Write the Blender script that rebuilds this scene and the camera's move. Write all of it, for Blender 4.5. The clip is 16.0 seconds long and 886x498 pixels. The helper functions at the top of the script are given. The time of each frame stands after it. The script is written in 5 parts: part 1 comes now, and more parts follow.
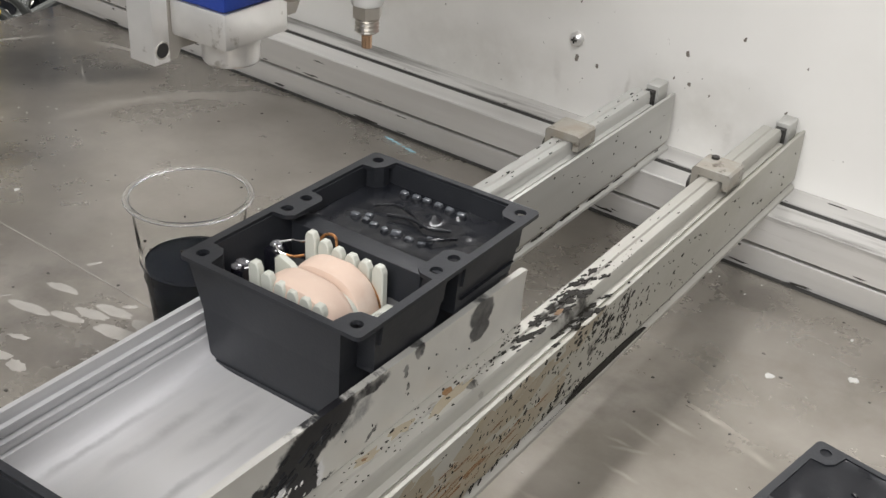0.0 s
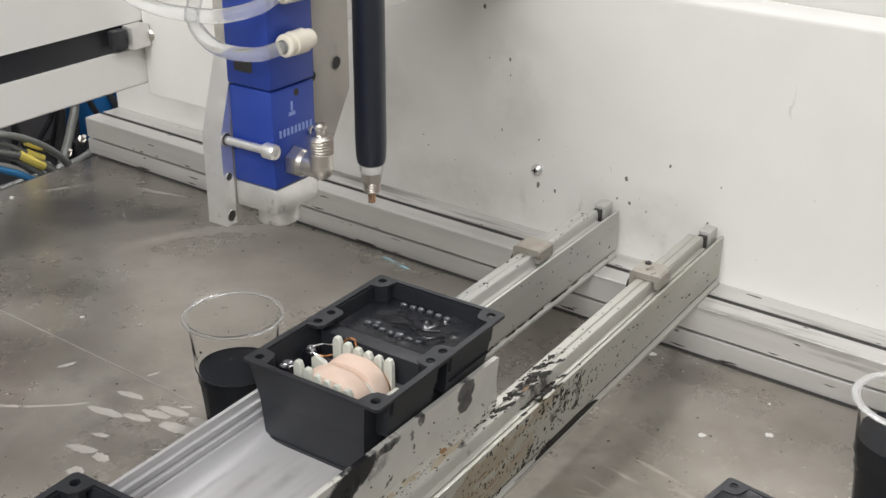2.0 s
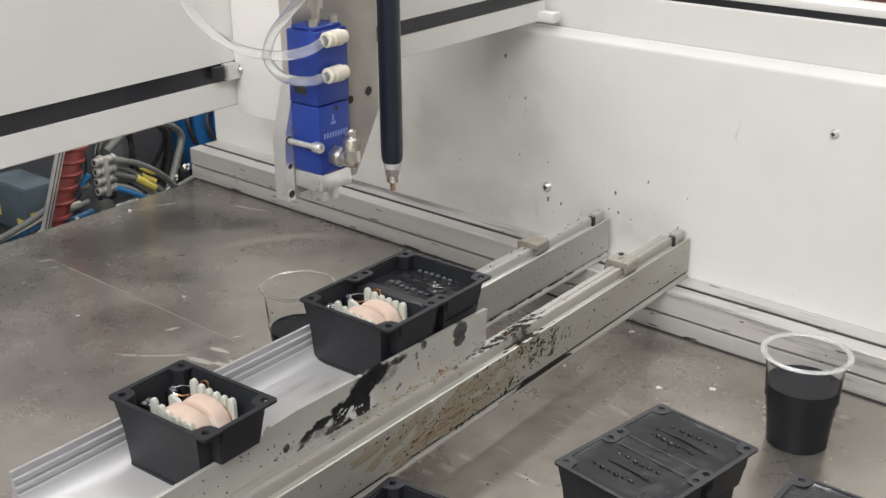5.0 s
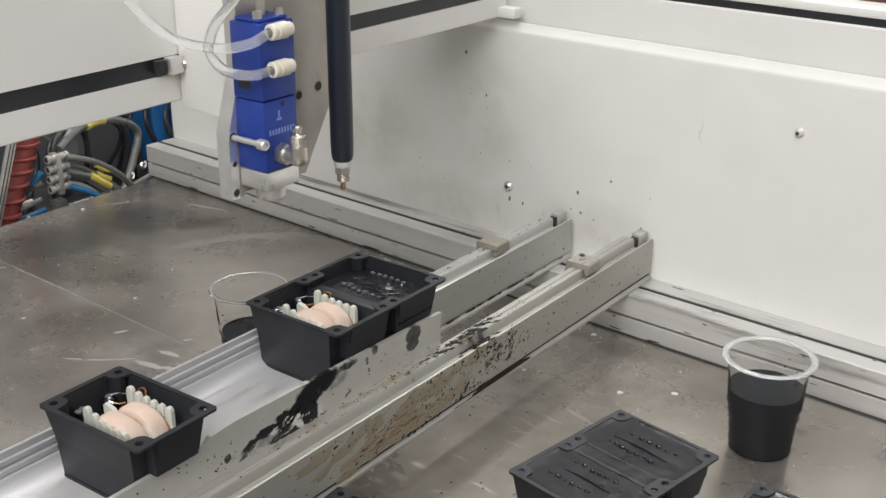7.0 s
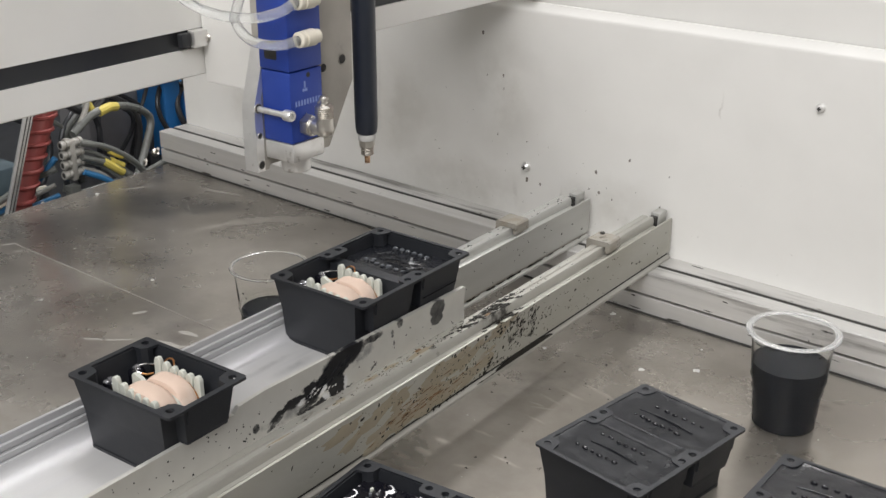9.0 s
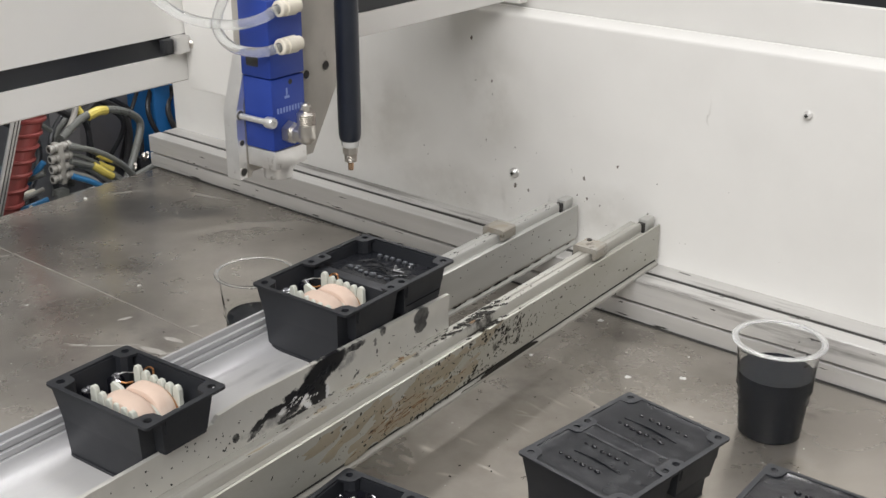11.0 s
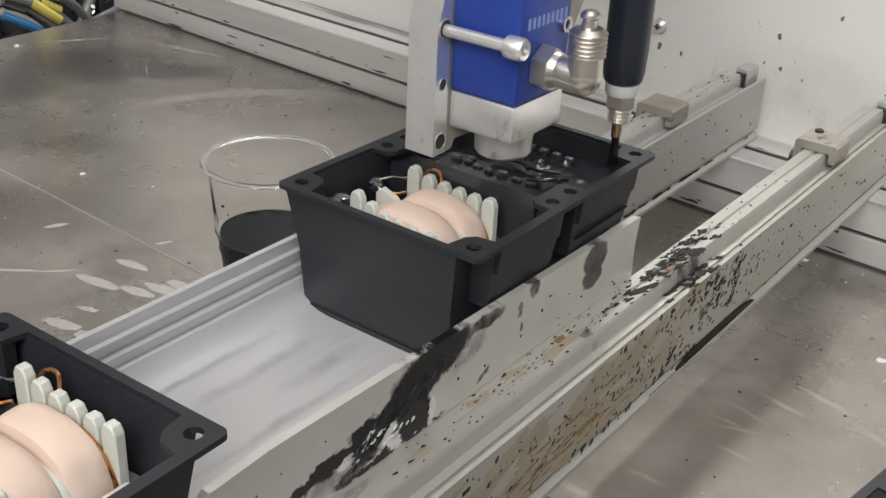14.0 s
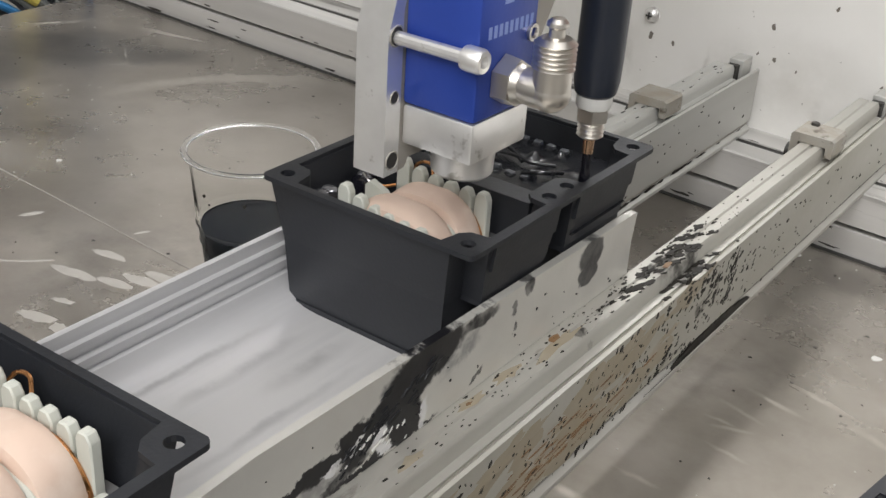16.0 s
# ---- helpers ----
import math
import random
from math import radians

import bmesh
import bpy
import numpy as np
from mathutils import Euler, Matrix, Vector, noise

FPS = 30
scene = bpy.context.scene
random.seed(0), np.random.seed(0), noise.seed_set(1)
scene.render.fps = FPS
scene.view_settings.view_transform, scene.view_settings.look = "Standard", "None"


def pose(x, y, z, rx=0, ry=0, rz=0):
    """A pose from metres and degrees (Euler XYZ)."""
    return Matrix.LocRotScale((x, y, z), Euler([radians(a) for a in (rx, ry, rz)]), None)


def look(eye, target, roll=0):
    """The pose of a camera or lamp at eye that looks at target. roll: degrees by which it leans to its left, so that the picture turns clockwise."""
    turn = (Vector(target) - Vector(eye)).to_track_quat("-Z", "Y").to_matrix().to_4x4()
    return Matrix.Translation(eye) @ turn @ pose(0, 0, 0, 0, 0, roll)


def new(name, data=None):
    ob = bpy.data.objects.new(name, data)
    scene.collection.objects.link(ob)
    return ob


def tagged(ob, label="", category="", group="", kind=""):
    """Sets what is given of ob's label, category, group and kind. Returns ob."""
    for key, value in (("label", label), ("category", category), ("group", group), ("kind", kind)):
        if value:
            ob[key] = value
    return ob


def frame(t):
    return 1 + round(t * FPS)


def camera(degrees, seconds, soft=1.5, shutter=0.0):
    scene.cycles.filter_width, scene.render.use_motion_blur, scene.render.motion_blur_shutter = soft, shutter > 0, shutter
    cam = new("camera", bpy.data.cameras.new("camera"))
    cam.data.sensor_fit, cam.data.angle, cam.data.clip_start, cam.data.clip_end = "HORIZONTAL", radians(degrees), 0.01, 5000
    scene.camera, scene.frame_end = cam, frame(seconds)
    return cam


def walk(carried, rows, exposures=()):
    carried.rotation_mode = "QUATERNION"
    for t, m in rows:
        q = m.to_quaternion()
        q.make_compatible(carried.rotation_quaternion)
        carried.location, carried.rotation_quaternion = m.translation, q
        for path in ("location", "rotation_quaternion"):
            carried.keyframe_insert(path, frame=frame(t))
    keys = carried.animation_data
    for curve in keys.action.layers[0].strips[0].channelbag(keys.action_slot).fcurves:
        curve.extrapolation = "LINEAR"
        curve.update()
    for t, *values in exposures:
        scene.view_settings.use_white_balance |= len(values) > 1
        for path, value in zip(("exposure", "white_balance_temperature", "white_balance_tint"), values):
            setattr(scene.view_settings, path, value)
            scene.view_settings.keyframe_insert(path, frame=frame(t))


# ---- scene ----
cam = camera(42.6, 16.0, soft=1.5)
PATH = [
    (0, look((-0.0388, 0.0570, 0.4088), (-0.0984, 0.1459, 0.3463), 3.4)),
    (0.5, look((-0.0366, 0.0555, 0.4129), (-0.0969, 0.1444, 0.3510), 3.4)),
    (1, look((-0.0347, 0.0525, 0.4129), (-0.0970, 0.1415, 0.3530), 3.0)),
    (1.5, look((-0.0112, 0.0170, 0.4443), (-0.0736, 0.1085, 0.3886), 2.0)),
    (2, look((0.0529, -0.0747, 0.4962), (-0.0094, 0.0188, 0.4438), 0.5)),
    (2.5, look((0.1313, -0.1719, 0.5214), (0.0638, -0.0810, 0.4708), -0.2)),
    (3, look((0.2283, -0.1889, 0.5155), (0.1540, -0.1024, 0.4668), -0.0)),
    (3.5, look((0.2554, -0.2102, 0.5366), (0.1803, -0.1236, 0.4894), -0.2)),
    (4, look((0.2580, -0.2155, 0.5360), (0.1849, -0.1272, 0.4887), -0.7)),
    (4.5, look((0.2605, -0.2233, 0.5409), (0.1881, -0.1344, 0.4938), -0.7)),
    (5, look((0.2599, -0.2504, 0.5452), (0.1882, -0.1606, 0.4985), -0.5)),
    (5.2, look((0.2609, -0.2462, 0.5465), (0.1897, -0.1561, 0.4999), -0.3)),
    (7.3, look((0.2541, -0.2159, 0.5338), (0.1847, -0.1244, 0.4870), 0.1)),
    (7.5, look((0.2533, -0.2189, 0.5331), (0.1837, -0.1275, 0.4864), 0.0)),
    (8, look((0.2473, -0.2295, 0.5259), (0.1778, -0.1381, 0.4791), -0.0)),
    (8.5, look((0.2446, -0.2354, 0.5190), (0.1750, -0.1441, 0.4721), -0.0)),
    (9, look((0.2440, -0.2320, 0.5155), (0.1745, -0.1407, 0.4686), -0.1)),
    (11.5, look((0.2497, -0.2186, 0.5183), (0.1804, -0.1270, 0.4716), 0.1)),
    (12, look((0.2458, -0.2163, 0.5111), (0.1767, -0.1246, 0.4643), 0.1)),
    (12.5, look((0.1926, -0.1989, 0.4674), (0.1243, -0.1079, 0.4181), 0.2)),
    (13, look((0.0307, -0.0510, 0.4042), (-0.0371, 0.0383, 0.3514), 1.1)),
    (13.5, look((-0.0542, 0.0328, 0.3521), (-0.1210, 0.1216, 0.2970), 1.9)),
    (14, look((-0.0658, 0.0436, 0.3440), (-0.1304, 0.1329, 0.2872), 3.0)),
    (14.5, look((-0.0767, 0.0460, 0.3396), (-0.1399, 0.1357, 0.2820), 3.6)),
    (15, look((-0.0839, 0.0547, 0.3385), (-0.1467, 0.1446, 0.2806), 3.7)),
    (15.5, look((-0.0817, 0.0549, 0.3383), (-0.1443, 0.1448, 0.2804), 3.8)),
    (16, look((-0.0794, 0.0543, 0.3385), (-0.1418, 0.1445, 0.2806), 4.0)),
]
walk(cam, PATH, exposures=[(0.0, 0.03), (1.5, 0.08), (2.5, -0.09), (3.0, -0.04), (5.0, -0.06), (9.0, -0.12), (11.5, -0.06), (12.0, -0.14), (12.5, -0.2), (13.0, -0.14), (13.5, 0.0), (14.5, 0.09), (15.0, 0.14), (16.0, 0.12)])

# ---- light: a closed workshop with two rows of ceiling lamps and two added fills ----
world = bpy.data.worlds.new("room_air")
scene.world = world
world.use_nodes = True
world.node_tree.nodes["Background"].inputs[0].default_value = (0.80, 0.84, 0.90, 1)
world.node_tree.nodes["Background"].inputs[1].default_value = 0.25


def area_lamp(name, x, y, z, sx, sy, watts, target, color=(1, 0.985, 0.985)):
    data = bpy.data.lights.new(name, "AREA")
    data.shape, data.size, data.size_y, data.energy, data.color = "RECTANGLE", sx, sy, watts, color
    ob = new(name, data)
    ob.matrix_world = look((x, y, z), target)
    return ob


area_lamp("ceiling_and_fill_light", -0.86, 1.8, 2.3, 0.26, 2.2, 52, (-0.86, 1.75, 0))
area_lamp("ceiling_and_fill_light", -1.75, 2.1, 2.3, 0.2, 0.9, 14, (-1.5, 1.6, 0))
# Two unseen fill lamps, added to brighten tops, front faces and the wall.
area_lamp("ceiling_and_fill_light", 0.0, 0.2, 2.45, 1.2, 2.4, 14, (0.0, 0.25, 0))
area_lamp("ceiling_and_fill_light", 0.45, -1.5, 2.0, 2.4, 1.4, 76, (-0.4, 0.7, 0.1))

# ---- materials ----


def mat(name, base, rough=0.5, metal=0.0, dark=None, scale=60.0, amount=0.5, bump=0.15, bump_scale=400.0, stain=None, stain_scale=12.0, stain_size=0.62, rough_var=0.12, stretch=(1, 1, 1), spec=0.5):
    """Base colour broken up by a fine grain and by larger stains, with fine relief."""
    m = bpy.data.materials.new(name)
    m.use_nodes = True
    n, l = m.node_tree.nodes, m.node_tree.links
    b = n["Principled BSDF"]
    tc = n.new("ShaderNodeTexCoord")
    mp = n.new("ShaderNodeMapping")
    mp.inputs["Scale"].default_value = stretch
    l.new(tc.outputs["Object"], mp.inputs[0])
    grain = n.new("ShaderNodeTexNoise")
    grain.inputs["Scale"].default_value, grain.inputs["Detail"].default_value = scale, 6
    l.new(mp.outputs[0], grain.inputs["Vector"])
    mix = n.new("ShaderNodeMix")
    mix.data_type = "RGBA"
    mix.inputs["A"].default_value = (*base, 1)
    mix.inputs["B"].default_value = (*(dark or [c * 0.7 for c in base]), 1)
    ramp = n.new("ShaderNodeMapRange")
    ramp.inputs["From Min"].default_value, ramp.inputs["From Max"].default_value, ramp.inputs["To Max"].default_value = 0.35, 0.75, amount
    l.new(grain.outputs["Fac"], ramp.inputs["Value"])
    l.new(ramp.outputs[0], mix.inputs["Factor"])
    out = mix.outputs["Result"]
    if stain:
        big = n.new("ShaderNodeTexNoise")
        big.inputs["Scale"].default_value, big.inputs["Detail"].default_value, big.inputs["Roughness"].default_value = stain_scale, 8, 0.65
        l.new(mp.outputs[0], big.inputs["Vector"])
        sr = n.new("ShaderNodeMapRange")
        sr.inputs["From Min"].default_value, sr.inputs["From Max"].default_value = stain_size, stain_size + 0.1
        l.new(big.outputs["Fac"], sr.inputs["Value"])
        sm = n.new("ShaderNodeMix")
        sm.data_type = "RGBA"
        sm.inputs["B"].default_value = (*stain, 1)
        l.new(sr.outputs[0], sm.inputs["Factor"])
        l.new(out, sm.inputs["A"])
        out = sm.outputs["Result"]
    l.new(out, b.inputs["Base Color"])
    rr = n.new("ShaderNodeMapRange")
    rr.inputs["To Min"].default_value, rr.inputs["To Max"].default_value = max(0.02, rough - rough_var), min(1, rough + rough_var)
    l.new(grain.outputs["Fac"], rr.inputs["Value"])
    l.new(rr.outputs[0], b.inputs["Roughness"])
    b.inputs["Metallic"].default_value = metal
    b.inputs["Specular IOR Level"].default_value = spec
    if bump:
        fine = n.new("ShaderNodeTexNoise")
        fine.inputs["Scale"].default_value, fine.inputs["Detail"].default_value = bump_scale, 4
        l.new(mp.outputs[0], fine.inputs["Vector"])
        bm_ = n.new("ShaderNodeBump")
        bm_.inputs["Strength"].default_value, bm_.inputs["Distance"].default_value = bump, 0.001
        l.new(fine.outputs["Fac"], bm_.inputs["Height"])
        l.new(bm_.outputs[0], b.inputs["Normal"])
    return m


def clear(name, tint, rough=0.05, ior=1.45, weight=1.0):
    m = bpy.data.materials.new(name)
    m.use_nodes = True
    b = m.node_tree.nodes["Principled BSDF"]
    b.inputs["Base Color"].default_value = (*tint, 1)
    b.inputs["Roughness"].default_value, b.inputs["IOR"].default_value, b.inputs["Transmission Weight"].default_value = rough, ior, weight
    return m


def marks(m, spots, plane, colour, strength=0.8, soft=0.5, wobble=0.004, wobble_scale=120.0, breakup=0.0, rough=None, metal=None, ring=None, within=None):
    """Stains of one kind on a material: spots (u, v, half length, half width, turn) in centimetres on the plane "xy", "yz" or "xz"."""
    n, l = m.node_tree.nodes, m.node_tree.links
    b = n["Principled BSDF"]
    tc = n.new("ShaderNodeTexCoord")
    nz = n.new("ShaderNodeTexNoise")
    nz.inputs["Scale"].default_value, nz.inputs["Detail"].default_value, nz.inputs["Roughness"].default_value = wobble_scale, 6, 0.6
    l.new(tc.outputs["Object"], nz.inputs["Vector"])
    off = n.new("ShaderNodeVectorMath")
    off.operation = "MULTIPLY_ADD"
    off.inputs[1].default_value = (wobble * 2,) * 3
    off.inputs[2].default_value = (-wobble,) * 3
    l.new(nz.outputs["Color"], off.inputs[0])
    at = n.new("ShaderNodeVectorMath")
    l.new(tc.outputs["Object"], at.inputs[0])
    l.new(off.outputs[0], at.inputs[1])

    def reach(spot, band=None):
        u, v, a, c, turn = spot
        mp = n.new("ShaderNodeMapping")
        mp.vector_type = "TEXTURE"
        u, v, a, c, turn = u * 0.01, v * 0.01, a * 0.01, c * 0.01, radians(turn)
        mp.inputs["Location"].default_value = {"xy": (u, v, 0), "yz": (0, u, v), "xz": (u, 0, v)}[plane]
        mp.inputs["Rotation"].default_value = {"xy": (0, 0, turn), "yz": (turn, 0, 0), "xz": (0, -turn, 0)}[plane]
        mp.inputs["Scale"].default_value = {"xy": (a, c, 100), "yz": (100, a, c), "xz": (a, 100, c)}[plane]
        l.new(at.outputs[0], mp.inputs[0])
        ln = n.new("ShaderNodeVectorMath")
        ln.operation = "LENGTH"
        l.new(mp.outputs[0], ln.inputs[0])
        out = ln.outputs["Value"]
        if band:
            cmp_ = n.new("ShaderNodeMath")
            cmp_.operation = "PINGPONG"
            cmp_.inputs[1].default_value = 1.0
            l.new(out, cmp_.inputs[0])
            out = cmp_.outputs[0]
        mr = n.new("ShaderNodeMapRange")
        mr.interpolation_type = "SMOOTHSTEP"
        mr.inputs["From Min"].default_value, mr.inputs["From Max"].default_value = (1 - band, 1.0) if band else (1.0, 1.0 - soft)
        l.new(out, mr.inputs["Value"])
        return mr.outputs[0]

    def combine(a, c, op):
        q = n.new("ShaderNodeMath")
        q.operation = op
        l.new(a, q.inputs[0])
        if isinstance(c, float):
            q.inputs[1].default_value = c
        else:
            l.new(c, q.inputs[1])
        return q.outputs[0]

    fac = None
    for s in spots:
        r = reach(s, ring)
        fac = r if fac is None else combine(fac, r, "MAXIMUM")
    if within:
        fac = combine(fac, reach(within), "MULTIPLY")
    if breakup:
        bk = n.new("ShaderNodeMapRange")
        bk.inputs["From Min"].default_value, bk.inputs["From Max"].default_value, bk.inputs["To Min"].default_value = 0.38, 0.6, 1 - breakup
        l.new(nz.outputs["Fac"], bk.inputs["Value"])
        fac = combine(fac, bk.outputs[0], "MULTIPLY")
    fac = combine(fac, float(strength), "MULTIPLY")
    for socket, value in (("Base Color", (*colour, 1)), ("Roughness", rough), ("Metallic", metal)):
        if value is None:
            continue
        mx = n.new("ShaderNodeMix")
        mx.data_type = "RGBA" if socket == "Base Color" else "FLOAT"
        ports = [p for p in mx.inputs if p.enabled]
        l.new(fac, ports[0])
        if b.inputs[socket].links:
            l.new(b.inputs[socket].links[0].from_socket, ports[1])
        else:
            ports[1].default_value = b.inputs[socket].default_value
        ports[2].default_value = value
        l.new([p for p in mx.outputs if p.enabled][0], b.inputs[socket])
    return m


M_STEEL_BED = mat("grimy_steel_plate", (0.47, 0.437, 0.39), 0.27, 0.66, (0.34, 0.312, 0.275), 7, 1.0, 0.03, 300, (0.23, 0.21, 0.19), 4.2, 0.56, 0.14)
# marks on the bed: a dark patch, brown dirt, pale arcs, wiped streaks, dried drops and painted reflections
marks(M_STEEL_BED, [(-52, 55, 60, 40, 0)], "xy", (0.25, 0.225, 0.185), 0.5, 0.2, 0.03, 12, 1.0)
marks(M_STEEL_BED, [(-52, 55, 60, 40, 0)], "xy", (0.50, 0.475, 0.43), 0.12, 0.2, 0.03, 60, 1.0, 0.45, 0.5)
# Dark patch and brown dirt, deepened to paint dark reflections at the bed's left.
marks(M_STEEL_BED, [(-92, 66, 11, 8, 40), (-94, 55, 12, 8, 60), (-86, 70, 7, 4, 30)], "xy", (0.12, 0.116, 0.11), 0.8, 0.65, 0.025, 25, 0.2)
marks(M_STEEL_BED, [(-88, 50, 14, 7, 20), (-78, 53, 9, 3.2, 40), (-72, 42, 14, 7, 30), (-95, 38, 18, 10, 20), (-64, 31, 16, 9, 25), (-22.5, 72.5, 3.5, 2.5, 0), (-30, 73, 6, 2, 0)], "xy", (0.15, 0.135, 0.118), 0.62, 0.8, 0.02, 30, 0.4)
marks(M_STEEL_BED, [(-63.5, 59.5, 17.4, 17.4, 0)], "xy", (0.66, 0.63, 0.58), 0.5, 0.8, 0.003, 90, 0.6, 0.55, 0.35, ring=0.092, within=(-72.0, 66.2, 12.8, 15.2, 0))
# Broad pale areas: the bright reflection on the far bed, put into the colour.
marks(M_STEEL_BED, [(-68, 62, 17, 13, 20), (-52, 65, 13, 9, 0)], "xy", (0.60, 0.565, 0.51), 0.5, 0.95, 0.03, 22, 0.5, 0.30, 0.58)
marks(M_STEEL_BED, [(-87.5, 68.5, 3.0, 0.12, -35), (-85.2, 66.8, 2.4, 0.1, 10), (-84.6, 67, 2.0, 0.1, 80), (-86, 66, 1.8, 0.1, 40), (-90, 75, 6, 0.4, 12), (-99, 70, 4, 0.4, 60)], "xy", (0.60, 0.58, 0.54), 0.6, 0.9, 0.0015, 90, 0.5, 0.6, 0.3)
marks(M_STEEL_BED, [(-22.9, 52.9, 1.2, 0.2, 0), (-22.2, 52.6, 1.5, 0.24, 20), (-22.4, 54.4, 1.7, 0.24, -14), (-21.3, 56.3, 2.3, 0.28, -10), (-19.6, 58.2, 2.6, 0.3, -13), (-21.6, 50.6, 1.5, 0.24, -7), (-16.2, 56.6, 1.9, 0.4, -19)], "xy", (0.60, 0.56, 0.50), 0.48, 0.97, 0.0018, 80, 0.3, 0.5, 0.4)
marks(M_STEEL_BED, [(-26, 42.9, 1.4, 0.45, 0), (-26.2, 40.6, 1.3, 0.45, -8), (-27.3, 39, 1.2, 0.4, 5), (-19.8, 43.5, 2.0, 0.25, -3), (-22.4, 40.8, 1.3, 0.3, 26), (-28.5, 37, 1.8, 0.4, 20), (-24, 46, 1.5, 0.25, 0)], "xy", (0.58, 0.54, 0.48), 0.75, 0.95, 0.0025, 80, 0.4, 0.5, 0.4)
marks(M_STEEL_BED, [(-1.4, 69.3, 0.8, 0.4, 20), (-2.3, 67.8, 1.2, 0.8, 0), (-0.5, 58.5, 1.5, 2.5, 0)], "xy", (0.20, 0.17, 0.14), 0.6, 0.7, 0.004, 90, 0.5)
M_PAINT = mat("white_painted_sheet", (0.80, 0.79, 0.76), 0.38, 0, (0.72, 0.71, 0.68), 14, 0.5, 0.05, 500, (0.66, 0.65, 0.62), 5, 0.66)
M_WALL = mat("white_painted_wall", (0.80, 0.79, 0.76), 0.38, 0, (0.72, 0.71, 0.68), 14, 0.5, 0.05, 500, (0.66, 0.65, 0.62), 5, 0.66)
marks(M_WALL, [(-52, 7, 16, 5, 0), (-33, 8, 10, 5, 10), (-64, 14, 12, 9, 0), (-46, 19, 7, 9, 0), (-90, 10, 10, 5, 0)], "xz", (0.46, 0.44, 0.39), 0.45, 0.9, 0.03, 18, 0.7)
marks(M_WALL, [(-38.5, 8, 0.3, 2.0, 0), (-45, 7.5, 0.5, 2.4, 5), (-30, 7, 0.6, 1.8, 0), (-20, 22, 0.2, 2.0, 0)], "xz", (0.42, 0.40, 0.36), 0.4, 0.9, 0.006, 60, 0.8)
M_ALU = mat("brushed_aluminium", (0.54, 0.54, 0.515), 0.42, 0.5, (0.44, 0.435, 0.41), 34, 0.9, 0.10, 200, (0.30, 0.285, 0.25), 30, 0.64, stretch=(1, 0.06, 1))
M_ALU_X = mat("aluminium_profile", (0.68, 0.67, 0.65), 0.45, 0.35, (0.46, 0.45, 0.43), 30, 0.9, 0.10, 200, (0.22, 0.21, 0.195), 26, 0.575, stretch=(0.08, 1, 1))
M_ALU_DIRTY = mat("resin_spattered_aluminium", (0.44, 0.435, 0.40), 0.48, 0.45, (0.34, 0.32, 0.28), 26, 0.7, 0.2, 220, (0.10, 0.085, 0.06), 40, 0.68, stretch=(1, 0.30, 1))
M_ALU_STAIN = mat("stained_rail_side", (0.44, 0.435, 0.395), 0.5, 0.4, (0.36, 0.345, 0.29), 22, 0.8, 0.25, 220, (0.06, 0.05, 0.04), 55, 0.66, stretch=(1, 0.35, 1))
M_CASE = mat("black_moulded_plastic", (0.0125, 0.014, 0.0175), 0.55, 0, (0.019, 0.021, 0.026), 80, 0.6, 0.12, 700, rough_var=0.1, spec=0.45)
M_RESIN = mat("cured_black_resin", (0.009, 0.010, 0.013), 0.25, 0, (0.016, 0.017, 0.020), 40, 0.6, 0.5, 90, rough_var=0.1)
M_RESIN_CUP = mat("black_liquid_resin", (0.012, 0.014, 0.018), 0.12, 0, (0.016, 0.018, 0.022), 40, 0.5, 0.0, rough_var=0.04, spec=0.09)
M_AMBER_FILM = mat("amber_film", (0.30, 0.26, 0.185), 0.45, 0.2, (0.34, 0.305, 0.24), 70, 0.8, 0.1, 200)
M_TROUGH = mat("worn_bright_channel", (0.68, 0.68, 0.69), 0.55, 0.5, (0.43, 0.43, 0.44), 40, 1.0, 0.12, 200, (0.66, 0.655, 0.65), 9, 0.5, stretch=(1, 0.05, 1))
marks(M_TROUGH, [(-33.2, 29.5, 0.5, 4.5, 0), (-30.2, 28, 0.35, 6, 0), (-28.4, 31, 0.5, 4, 0), (-34.6, 27, 0.25, 7, 0), (-31.6, 31.5, 0.7, 3, 0), (-29.2, 25, 0.2, 6, 0)], "xy", (0.34, 0.34, 0.345), 0.6, 0.95, 0.003, 60, 0.5)
M_RESIN_WET = mat("wet_black_resin", (0.006, 0.006, 0.009), 0.06, 0, (0.010, 0.010, 0.014), 40, 0.5, 0.35, 60, rough_var=0.03)
M_RESIN_MATT = mat("dull_black_resin", (0.009, 0.010, 0.0125), 0.30, 0, (0.020, 0.021, 0.024), 30, 0.6, 0.3, 120, rough_var=0.12, spec=0.19)
SMEAR_BLACK = (0.008, 0.008, 0.010)
M_SIDE = mat("scratched_light_plate", (0.66, 0.65, 0.61), 0.40, 0.5, (0.56, 0.55, 0.51), 40, 0.6, 0.08, 300, (0.40, 0.38, 0.34), 20, 0.68)
marks(M_SIDE, [(27.6, 11.0, 4.2, 0.8, 12), (33.8, 12.1, 1.9, 0.7, 20), (24.0, 10.8, 1.8, 0.5, 10)], "yz", (0.17, 0.17, 0.17), 0.75, 0.5, 0.007, 90, 0.9, 0.35, 0.1)
